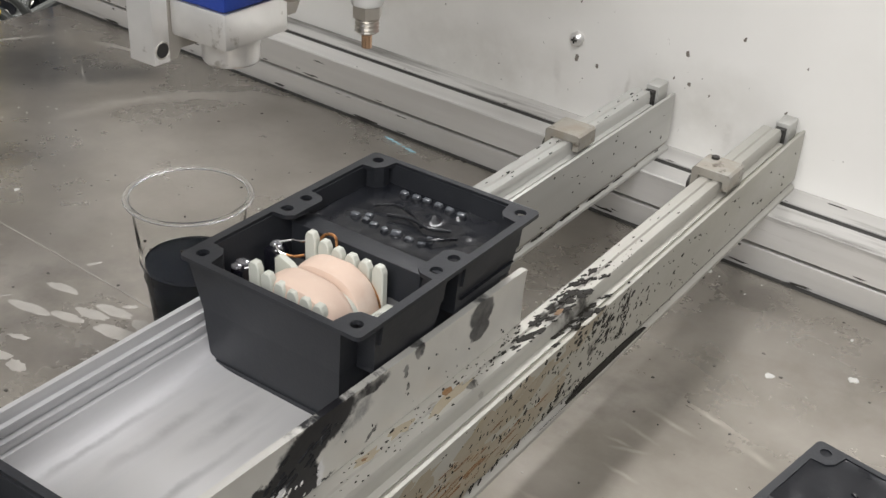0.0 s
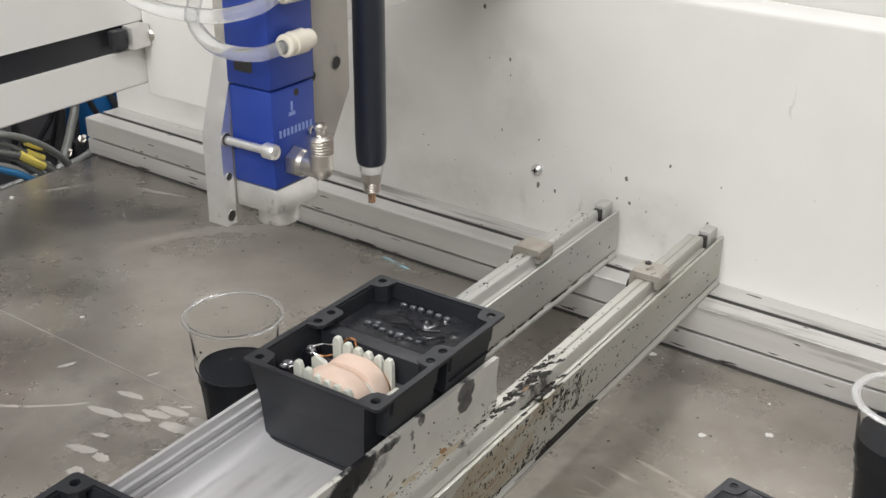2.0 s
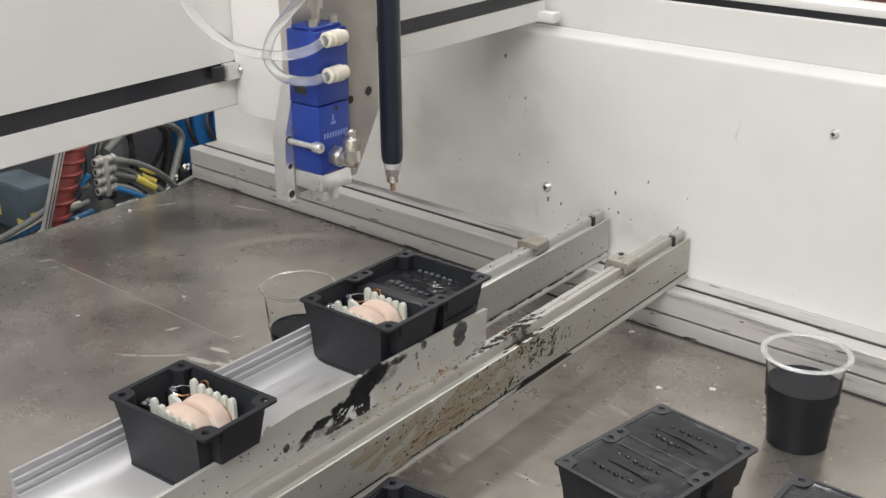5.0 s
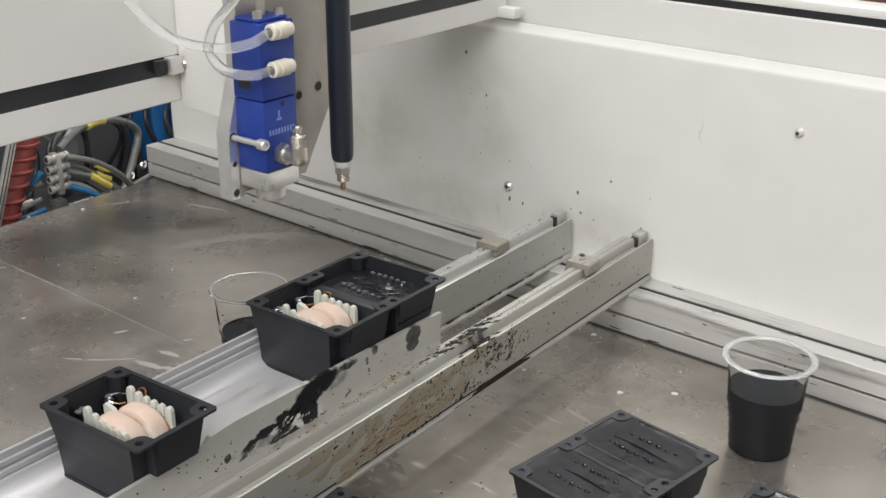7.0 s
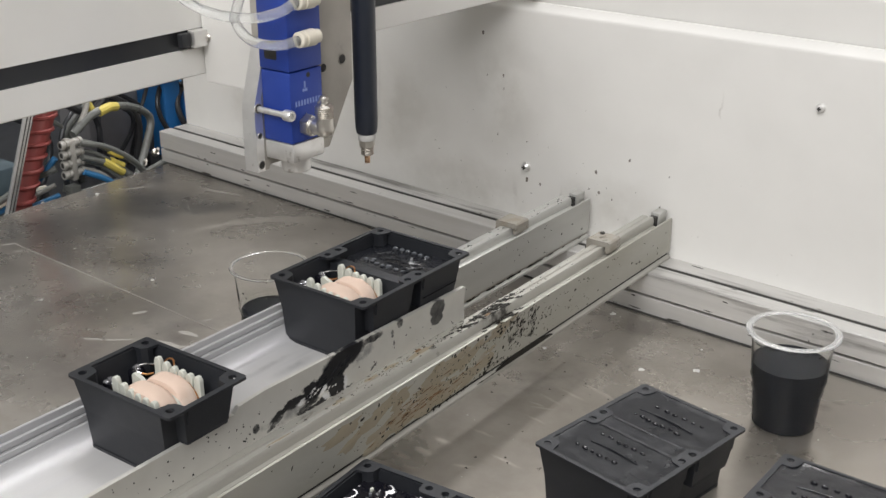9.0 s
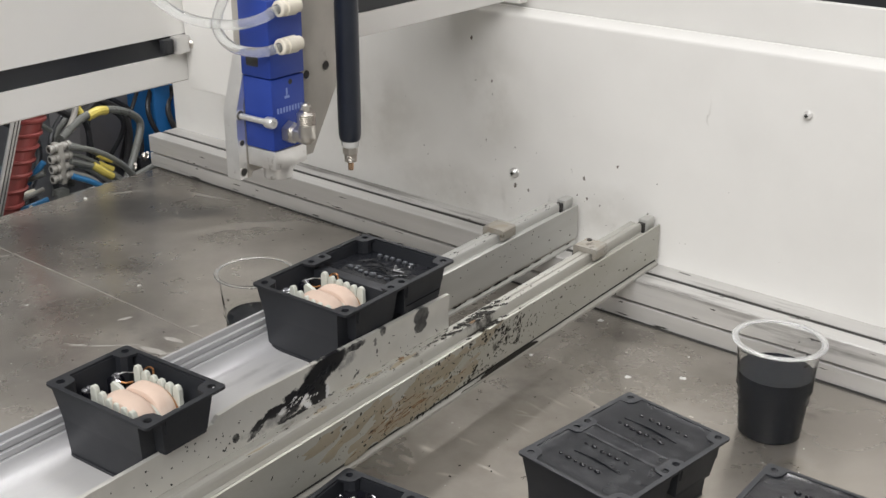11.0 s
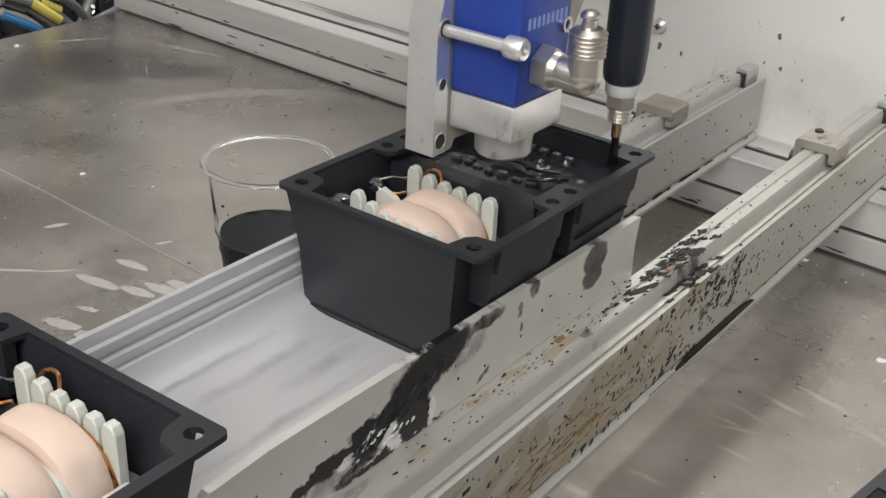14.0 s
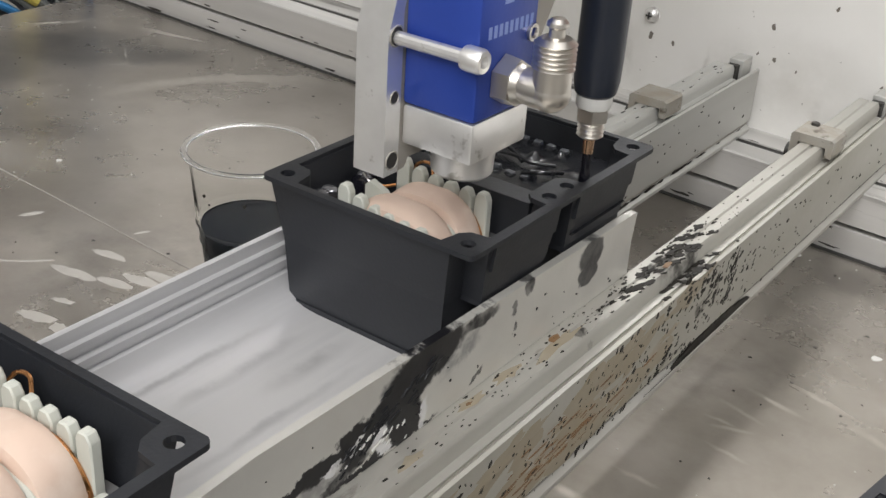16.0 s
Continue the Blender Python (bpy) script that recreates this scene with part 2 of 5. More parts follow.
marks(M_SIDE, [(31.6, 12.7, 2.6, 0.9, 4), (30.4, 11.9, 2.1, 1.0, 20), (28.8, 11.4, 2.0, 0.75, 24), (30.6, 10.8, 1.1, 1.0, 0), (27.0, 11.4, 2.0, 0.42, 18), (25.1, 11.1, 1.8, 0.32, 16), (29.4, 10.08, 3.2, 0.2, 0)], "yz", SMEAR_BLACK, 1.0, 0.25, 0.006, 130, 0.0, 0.3, 0.0)
marks(M_SIDE, [(27.4, 10.4, 1.4, 0.3, 10), (24.2, 10.5, 1.0, 0.2, 20), (22.4, 10.9, 0.4, 0.35, 60), (34.8, 12.9, 1.2, 0.35, 0), (34.7, 10.5, 0.5, 0.14, 35), (38.0, 12.9, 0.45, 0.45, 0), (37.0, 12.35, 0.2, 0.4, 0), (37.1, 11.4, 0.14, 0.2, 0)], "yz", SMEAR_BLACK, 1.0, 0.3, 0.004, 150, 0.3, 0.3, 0.0)
marks(M_SIDE, [(42.75, 12.35, 1.1, 0.8, 0), (42.6, 11.5, 0.85, 0.6, 0), (42.3, 11.1, 0.2, 0.15, 0)], "yz", SMEAR_BLACK, 0.97, 0.2, 0.0025, 150, 0.1, 0.35, 0.0)
marks(M_SIDE, [(29.0, 10.95, 0.6, 0.42, 20), (29.4, 10.35, 0.45, 0.3, 0), (31.5, 10.55, 0.22, 0.7, -10), (26.9, 10.95, 0.55, 0.2, 15), (28.0, 11.3, 0.5, 0.2, 25)], "yz", (0.68, 0.68, 0.68), 1.0, 0.3, 0.006, 160, 0.35, 0.5, 0.0)
marks(M_ALU_STAIN, [(52.0, 8.0, 0.25, 0.9, 15), (50.3, 7.3, 0.7, 0.5, 0), (49.5, 8.9, 1.6, 0.3, 0), (47.5, 5.9, 2.2, 0.12, 4)], "yz", (0.03, 0.026, 0.02), 0.9, 0.5, 0.005, 160, 0.9)
marks(M_ALU_STAIN, [(38.2, 7.4, 4.2, 1.0, 5), (46, 7.0, 1.2, 0.6, 0)], "yz", (0.30, 0.23, 0.15), 0.6, 0.8, 0.005, 90, 0.6)
marks(M_ALU_DIRTY, [(-25.5, 48.2, 0.55, 1.7, 0), (-24.8, 49.8, 0.5, 1.8, 0), (-25.4, 40.8, 0.35, 0.6, 0)], "xy", (0.03, 0.028, 0.025), 0.95, 0.4, 0.006, 120, 0.7)
M_GEL = mat("thin_grey_resin", (0.11, 0.11, 0.112), 0.14, 0, (0.045, 0.045, 0.048), 8, 0.7, 0.1, 90)
M_CLAMP = mat("stained_clamp_block", (0.36, 0.345, 0.31), 0.5, 0.3, (0.30, 0.26, 0.20), 60, 0.9, 0.25, 300, (0.10, 0.08, 0.06), 90, 0.56)
M_TIN_WET = mat("solder_in_clear_resin", (0.42, 0.42, 0.44), 0.12, 0.7, (0.10, 0.10, 0.11), 90, 1.0, 0.1)
M_TAPE = mat("peach_winding_tape", (0.66, 0.505, 0.41), 0.72, 0, (0.56, 0.445, 0.37), 30, 0.8, 0.5, 70, (0.69, 0.57, 0.485), 14, 0.5, spec=0.3)
M_NYLON = mat("milky_nylon", (0.57, 0.58, 0.52), 0.46, 0, (0.48, 0.50, 0.44), 60, 0.5, 0.1, 300)
M_COPPER = mat("enamelled_copper", (0.62, 0.31, 0.14), 0.28, 1.0, (0.6, 0.25, 0.08), 200, 0.5, 0.0)
M_TIN = mat("tinned_wire", (0.75, 0.75, 0.75), 0.25, 1.0, (0.55, 0.55, 0.55), 200, 0.5, 0.0)
M_BLUE = mat("blue_anodised_aluminium", (0.024, 0.060, 0.33), 0.34, 0.25, (0.018, 0.046, 0.27), 60, 0.5, 0.06, 600, rough_var=0.06)
M_BLUE_LINE = mat("pale_engraving", (0.22, 0.30, 0.62), 0.5, 0, None, 80, 0.3, 0)
M_SATIN = mat("satin_machined_aluminium", (0.88, 0.875, 0.86), 0.34, 0.82, (0.66, 0.65, 0.63), 40, 0.8, 0.08, 300, (0.26, 0.24, 0.20), 60, 0.62)
M_PLATE = mat("dull_mounting_plate", (0.46, 0.435, 0.39), 0.42, 0.4, (0.34, 0.32, 0.285), 30, 0.7, 0.1, 300, (0.26, 0.23, 0.20), 20, 0.66)
M_CHROME = mat("nickel_plated_brass", (0.66, 0.63, 0.58), 0.33, 1.0, (0.55, 0.52, 0.47), 90, 0.4, 0.03, 300, rough_var=0.05)
M_BRASS = mat("copper_nozzle_tube", (0.62, 0.42, 0.28), 0.25, 1.0, (0.45, 0.28, 0.18), 90, 0.5, 0.0)
M_HOSE = mat("navy_black_hose", (0.012, 0.016, 0.026), 0.33, 0, (0.018, 0.022, 0.032), 60, 0.5, 0.06, 500)
M_COLLAR = mat("frosted_white_collar", (0.62, 0.62, 0.60), 0.4, 0, (0.5, 0.5, 0.48), 60, 0.5, 0.05)
# Near-black: paints shade into slots, bores and gaps, and colours dark lines.
M_DARK = mat("recess_shade_and_dark_lines", (0.025, 0.024, 0.022), 0.6, 0, (0.04, 0.038, 0.034), 80, 0.6, 0.1)
M_SLOT = mat("dark_cover_band", (0.030, 0.032, 0.036), 0.35, 0.3, (0.045, 0.047, 0.05), 20, 0.6, 0.05)
M_FIT = mat("ivory_push_fitting", (0.74, 0.70, 0.60), 0.42, 0, (0.62, 0.57, 0.46), 90, 0.6, 0.08)
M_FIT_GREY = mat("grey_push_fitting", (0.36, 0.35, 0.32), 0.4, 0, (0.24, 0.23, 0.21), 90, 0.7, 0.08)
M_SPECK = mat("dark_resin_spatter", (0.026, 0.023, 0.019), 0.5, 0, (0.05, 0.044, 0.036), 150, 0.6, 0.1)
M_CRUST = mat("dull_resin_crust", (0.013, 0.012, 0.010), 0.62, 0, (0.026, 0.022, 0.016), 150, 0.6, 0.15, spec=0.25)
M_WALL_SPECK = mat("brown_grey_splash", (0.15, 0.13, 0.11), 0.5, 0, (0.22, 0.20, 0.17), 150, 0.7, 0.1)
M_RUST = mat("amber_resin_run", (0.19, 0.105, 0.045), 0.5, 0, (0.10, 0.06, 0.03), 80, 0.7, 0.1)
M_SMEAR = mat("dried_pale_residue", (0.38, 0.36, 0.33), 0.5, 0.35, (0.31, 0.29, 0.26), 60, 0.7, 0.1)
M_PALE = mat("white_chip", (0.54, 0.535, 0.51), 0.5, 0, (0.6, 0.6, 0.56), 90, 0.5, 0.1)
M_SKY = mat("pale_blue_mark", (0.36, 0.62, 0.72), 0.5, 0, (0.25, 0.48, 0.60), 120, 0.6, 0.1)
M_YELLOW = mat("yellow_cable_label", (0.62, 0.51, 0.11), 0.5, 0, None, 90, 0.4, 0.05)
M_RED = mat("red_spiral_cover", (0.20, 0.04, 0.033), 0.6, 0, (0.22, 0.03, 0.03), 90, 0.6, 0.1)
M_GREY_TUBE = mat("smoky_air_tube_and_gap_shade", (0.13, 0.135, 0.125), 0.3, 0, (0.09, 0.095, 0.09), 90, 0.5, 0.05)
M_BLUE_TUBE = mat("blue_air_tube", (0.03, 0.16, 0.34), 0.35, 0, (0.03, 0.15, 0.35), 90, 0.5, 0.05)
M_BLUE_PAINT = mat("blue_machine_paint", (0.02, 0.17, 0.46), 0.4, 0, (0.02, 0.12, 0.34), 20, 0.7, 0.08)
M_TEAL = mat("blue_grey_enclosure", (0.075, 0.105, 0.12), 0.5, 0, (0.05, 0.07, 0.085), 30, 0.6, 0.1)
M_JUNCTION = mat("dull_grey_housing", (0.24, 0.235, 0.24), 0.55, 0, (0.18, 0.175, 0.18), 20, 0.7, 0.1)
M_BLACK_CABLE = mat("black_cable", (0.03, 0.03, 0.032), 0.45, 0, (0.05, 0.05, 0.05), 90, 0.5, 0.05)
M_ROOM = mat("grey_plaster", (0.60, 0.60, 0.59), 0.8, 0, (0.54, 0.54, 0.53), 3, 0.6, 0.1, 60)
M_ROOM_FLOOR = mat("painted_concrete", (0.20, 0.21, 0.20), 0.55, 0, (0.15, 0.16, 0.15), 4, 0.7, 0.1, 60)
M_BROWN = mat("brown_red_cladding", (0.16, 0.07, 0.055), 0.6, 0, (0.11, 0.05, 0.04), 8, 0.6, 0.1)
M_CUP = clear("clear_thin_plastic", (0.985, 0.988, 0.985), 0.04, 1.045)
M_CUP_MILKY = clear("hazy_thin_plastic", (0.97, 0.975, 0.97), 0.06, 1.10, 0.99)
M_RIM = clear("clear_rolled_plastic", (0.96, 0.965, 0.96), 0.08, 1.22, 0.96)
M_RIM_MILKY = clear("milky_rolled_plastic", (0.93, 0.935, 0.93), 0.2, 1.35, 0.76)
M_TUBE = clear("milky_clear_tube", (0.90, 0.91, 0.90), 0.2, 1.3, 0.84)

# ---- mesh helpers, all in centimetres ----
CM = 0.01


def bx(bm, x0, x1, y0, y1, z0, z1, bevel=0.0):
    r = bmesh.ops.create_cube(bm, size=1.0)
    for v in r["verts"]:
        v.co = Vector(((x0 + x1) / 2 + v.co.x * (x1 - x0), (y0 + y1) / 2 + v.co.y * (y1 - y0), (z0 + z1) / 2 + v.co.z * (z1 - z0))) * CM
    if bevel:
        edges = list({e for v in r["verts"] for e in v.link_edges})
        bmesh.ops.bevel(bm, geom=edges, offset=bevel * CM, segments=2, affect="EDGES", profile=0.5)
    return bm


def cyl(bm, p, q, r0, r1=None, seg=20, caps=True):
    """A cylinder or cone from p to q."""
    p, q = Vector(p) * CM, Vector(q) * CM
    r1 = r0 if r1 is None else r1
    m = Matrix.Translation((p + q) / 2) @ (q - p).to_track_quat("Z", "Y").to_matrix().to_4x4()
    bmesh.ops.create_cone(bm, cap_ends=caps, segments=seg, radius1=r0 * CM, radius2=r1 * CM, depth=(q - p).length, matrix=m)
    return bm


def ball(bm, p, r, sx=1, sy=1, sz=1, seg=12):
    m = Matrix.Translation(Vector(p) * CM) @ Matrix.Diagonal((sx, sy, sz, 1))
    bmesh.ops.create_uvsphere(bm, u_segments=seg, v_segments=max(6, seg // 2), radius=r * CM, matrix=m)
    return bm


def prism(bm, profile, a, b, axis="y"):
    """A closed outline of (u, z) swept from a to b along y (u is x) or along x (u is y)."""
    put = (lambda u, z, w: (u, w, z)) if axis == "y" else (lambda u, z, w: (w, u, z))
    rows = [[bm.verts.new(Vector(put(u, z, w)) * CM) for u, z in profile] for w in (a, b)]
    n = len(profile)
    for i in range(n):
        bm.faces.new((rows[0][i], rows[0][(i + 1) % n], rows[1][(i + 1) % n], rows[1][i]))
    bm.faces.new(rows[0][::-1])
    bm.faces.new(rows[1])
    bmesh.ops.recalc_face_normals(bm, faces=bm.faces)
    return bm


def lathe(bm, profile, seg=40, centre=(0, 0, 0)):
    """An outline of (radius, z) turned round z."""
    c = Vector(centre)
    rings = []
    for r, z in profile:
        rings.append([bm.verts.new((c + Vector((r * math.cos(2 * math.pi * i / seg), r * math.sin(2 * math.pi * i / seg), z))) * CM) for i in range(seg)] if r > 1e-6 else [bm.verts.new((c + Vector((0, 0, z))) * CM)])
    for a, b in zip(rings, rings[1:]):
        for i in range(seg):
            j = (i + 1) % seg
            if len(a) == 1 and len(b) > 1:
                bm.faces.new((a[0], b[j], b[i]))
            elif len(b) == 1 and len(a) > 1:
                bm.faces.new((a[i], a[j], b[0]))
            elif len(a) > 1:
                bm.faces.new((a[i], a[j], b[j], b[i]))
    return bm


def smooth_line(points, steps=8):
    """Catmull-Rom points through the given ones."""
    p = [Vector(q) for q in points]
    p = [2 * p[0] - p[1], *p, 2 * p[-1] - p[-2]]
    out = []
    for a, b, c, d in zip(p, p[1:], p[2:], p[3:]):
        for k in range(steps):
            t = k / steps
            out.append(0.5 * (2 * b + (c - a) * t + (2 * a - 5 * b + 4 * c - d) * t * t + (3 * b - a - 3 * c + d) * t ** 3))
    return out + [p[-2]]


def tube(bm, points, r, seg=10, steps=8):
    line = smooth_line(points, steps)
    rings, side = [], None
    for i, c in enumerate(line):
        d = (line[min(i + 1, len(line) - 1)] - line[max(i - 1, 0)]).normalized()
        side = d.orthogonal().normalized() if side is None else (side - d * side.dot(d)).normalized()
        up = d.cross(side)
        rings.append([bm.verts.new((c + r * (math.cos(2 * math.pi * k / seg) * side + math.sin(2 * math.pi * k / seg) * up)) * CM) for k in range(seg)])
    for a, b in zip(rings, rings[1:]):
        for k in range(seg):
            bm.faces.new((a[k], a[(k + 1) % seg], b[(k + 1) % seg], b[k]))
    bm.faces.new(rings[0][::-1])
    bm.faces.new(rings[-1])
    return bm


def holed(bm, cx, cy, hx, hy, r, z0, z1, seg=16):
    """A block hx by hy (half sizes) with a round hole through it."""
    rings = []
    for z in (z0, z1):
        outer, inner = [], []
        for i in range(seg):
            a = 2 * math.pi * i / seg
            c, s = math.cos(a), math.sin(a)
            k = 1 / max(abs(c), abs(s))
            outer.append(bm.verts.new(Vector((cx + hx * c * k, cy + hy * s * k, z)) * CM))
            inner.append(bm.verts.new(Vector((cx + r * c, cy + r * s, z)) * CM))
        rings.append((outer, inner))
    (o0, i0), (o1, i1) = rings
    for i in range(seg):
        j = (i + 1) % seg
        bm.faces.new((o1[i], o1[j], i1[j], i1[i]))
        bm.faces.new((o0[j], o0[i], i0[i], i0[j]))
        bm.faces.new((o0[i], o0[j], o1[j], o1[i]))
        bm.faces.new((i0[j], i0[i], i1[i], i1[j]))
    return bm


def open_box(bm, x0, x1, y0, y1, z0, z1, t, draft=0.0):
    """A box with no lid and walls t thick, in one piece."""
    c = ((0, 0), (1, 0), (1, 1), (0, 1))
    def ring(d, z):
        return [bm.verts.new(Vector((x1 - d if i else x0 + d, y1 - d if j else y0 + d, z)) * CM) for i, j in c]
    r = [ring(0, z0), ring(-draft, z1), ring(t - draft, z1), ring(t, z0 + t)]
    for a, b in zip(r, r[1:]):
        for k in range(4):
            bm.faces.new((a[k], a[(k + 1) % 4], b[(k + 1) % 4], b[k]))
    bm.faces.new(r[0][::-1])
    bm.faces.new(r[3])
    return bm


def mesh_of(name, bm, material, smooth=28):
    me = bpy.data.meshes.new(name)
    bmesh.ops.recalc_face_normals(bm, faces=bm.faces)
    bm.to_mesh(me)
    bm.free()
    me.materials.append(material)
    if smooth:
        for p in me.polygons:
            p.use_smooth = True
        me.set_sharp_from_angle(angle=radians(smooth))
    return me


def part(name, bm, material, parent, label="", smooth=28):
    ob = new(name, mesh_of(name, bm, material, smooth))
    ob.parent = parent
    return tagged(ob, label=label)


def thing(name, bm, material, label, category, group="", kind="", smooth=28, at=None):
    ob = new(name, mesh_of(name, bm, material, smooth))
    if at is not None:
        ob.matrix_basis = at
    return tagged(ob, label, category, group, kind)


def empty(name, label, category, group="", kind="", at=None):
    ob = new(name)
    ob.empty_display_size = 0.02
    if at is not None:
        ob.matrix_basis = at
    return tagged(ob, label, category, group, kind)


def at_cm(x, y, z, rx=0, ry=0, rz=0):
    return pose(x * CM, y * CM, z * CM, rx, ry, rz)


B = bmesh.new

# ---- the setting ----
thing("room_floor", bx(B(), -330, 260, -260, 260, -84, -80), M_ROOM_FLOOR, "grey painted concrete workshop floor", "floor", kind="structure")
thing("room_wall_north", bx(B(), -330, 260, 260, 270, -80, 260), M_ROOM, "plain grey plaster workshop wall", "wall", kind="structure")
thing("room_wall_south", bx(B(), -330, 260, -270, -260, -80, 260), M_ROOM, "plain grey plaster workshop wall", "wall", kind="structure")
thing("room_wall_west", bx(B(), -340, -330, -260, 260, -80, 260), M_ROOM, "plain grey plaster workshop wall", "wall", kind="structure")
thing("room_wall_east", bx(B(), 260, 270, -260, 260, -80, 260), M_ROOM, "plain grey plaster workshop wall", "wall", kind="structure")
thing("ceiling", bx(B(), -330, 260, -260, 260, 260, 265), M_ROOM, "plain pale workshop ceiling", "ceiling", kind="structure")

# machine bed
bed = B()
bx(bed, -104.5, 70, -60, 85, -2.0, 0.0, 0.15)
thing("floor", bed, M_STEEL_BED, "grimy brownish steel machine bed plate with smears", "machine bed", kind="structure")

thing("machine_base", bx(B(), -104, 69.5, -59.5, 84.5, -80, -2.0, 0.3), M_PAINT, "white painted sheet-metal machine base under the bed", "machine base", kind="structure")

# the back of the machine stands 2.7 degrees out of square with the rails
BACK = at_cm(-28, 78, 0) @ pose(0, 0, 0, 0, 0, -2.7) @ at_cm(28, -78, 0)

# back wall of the machine, with a rounded top edge
wall = B()
prism(wall, [(80.9, 4.7), (80.9, 28.45), (80.92, 28.68), (81.0, 28.86), (81.15, 29.0), (81.4, 29.62), (81.75, 29.62), (81.75, 4.7)], -106.0, 70, "x")
thing("wall_north", wall, M_WALL, "white painted sheet-metal machine wall with dark spatter", "machine wall", kind="structure", at=BACK)
upper = B()
prism(upper, [(82.2, 24), (82.2, 33.7), (82.3, 33.85), (84.5, 33.85), (84.5, 24)], -106.0, 70, "x")
thing("wall_north_upper", upper, M_PAINT, "white painted upper machine wall panel", "machine wall", kind="structure", at=BACK)
# Filler strip; its dark grey paints the shade between the panels.
thing("trim", bx(B(), -106.0, 70, 81.76, 82.19, 29.0, 29.3), M_GREY_TUBE, "grey strip painting the shade in the gap between the two wall panels", "trim", kind="structure", at=BACK)
thing("trim", bx(B(), -106.0, 70, 82.5, 84.4, 33.85, 34.6), M_SLOT, "dark rubber sealing strip on the wall", "trim", kind="structure", at=BACK)
thing("trim", bx(B(), -106.0, 70, 82.3, 86, 34.6, 35.4, 0.1), M_PAINT, "white painted top rail of the machine wall", "trim", kind="structure", at=BACK)
thing("backdrop", bx(B(), -40, 120, 150, 152, -80, 130), M_BROWN, "brown-red cladding of the room", "backdrop", kind="structure")

# ---- aluminium profiles along the back wall ----


def back_profile():
    p = empty("aluminium_profile", "long slotted aluminium profile bolted along the white wall", "profile", at=BACK)
    bm = B()
    # front face with its groove, top with the T-slot
    prism(bm, [(75.7, 2.3), (75.7, 4.6), (75.8, 4.7), (77.75, 4.7), (77.75, 3.9), (78.45, 3.9), (78.45, 4.7), (80.88, 4.7), (80.88, 2.0), (76.5, 2.0), (76.5, 2.3)], -105.8, 69.8, "x")
    part("bar", bm, M_ALU_X, p)
    # Solid filler; its near-black stands for the shade in the slot.
    part("slot_shade", bx(B(), -105.7, 69.7, 77.76, 78.44, 3.9, 4.63), M_DARK, p, "dark filler painting the shade inside the slot")
    low = B()
    prism(low, [(76.0, 0.02), (76.0, 1.75), (76.1, 1.85), (80.8, 1.85), (80.8, 0.02)], -106.2, 69.6, "x")
    part("base_bar", low, M_ALU_X, p, "flat aluminium base bar under the profile")
    # Thin sheet that darkens the gap as shade would.
    part("gap_shade", bx(B(), -105.7, 69.5, 76.7, 80.7, 1.86, 2.0), M_DARK, p, "dark sheet painting the shade in the gap between the bars")
    return p


back_profile()
thing("trim", bx(B(), -104, 69, 75.55, 75.99, 0.003, 0.05), M_DARK, "dark joint at the foot of the profile", "joint", kind="structure", at=BACK)


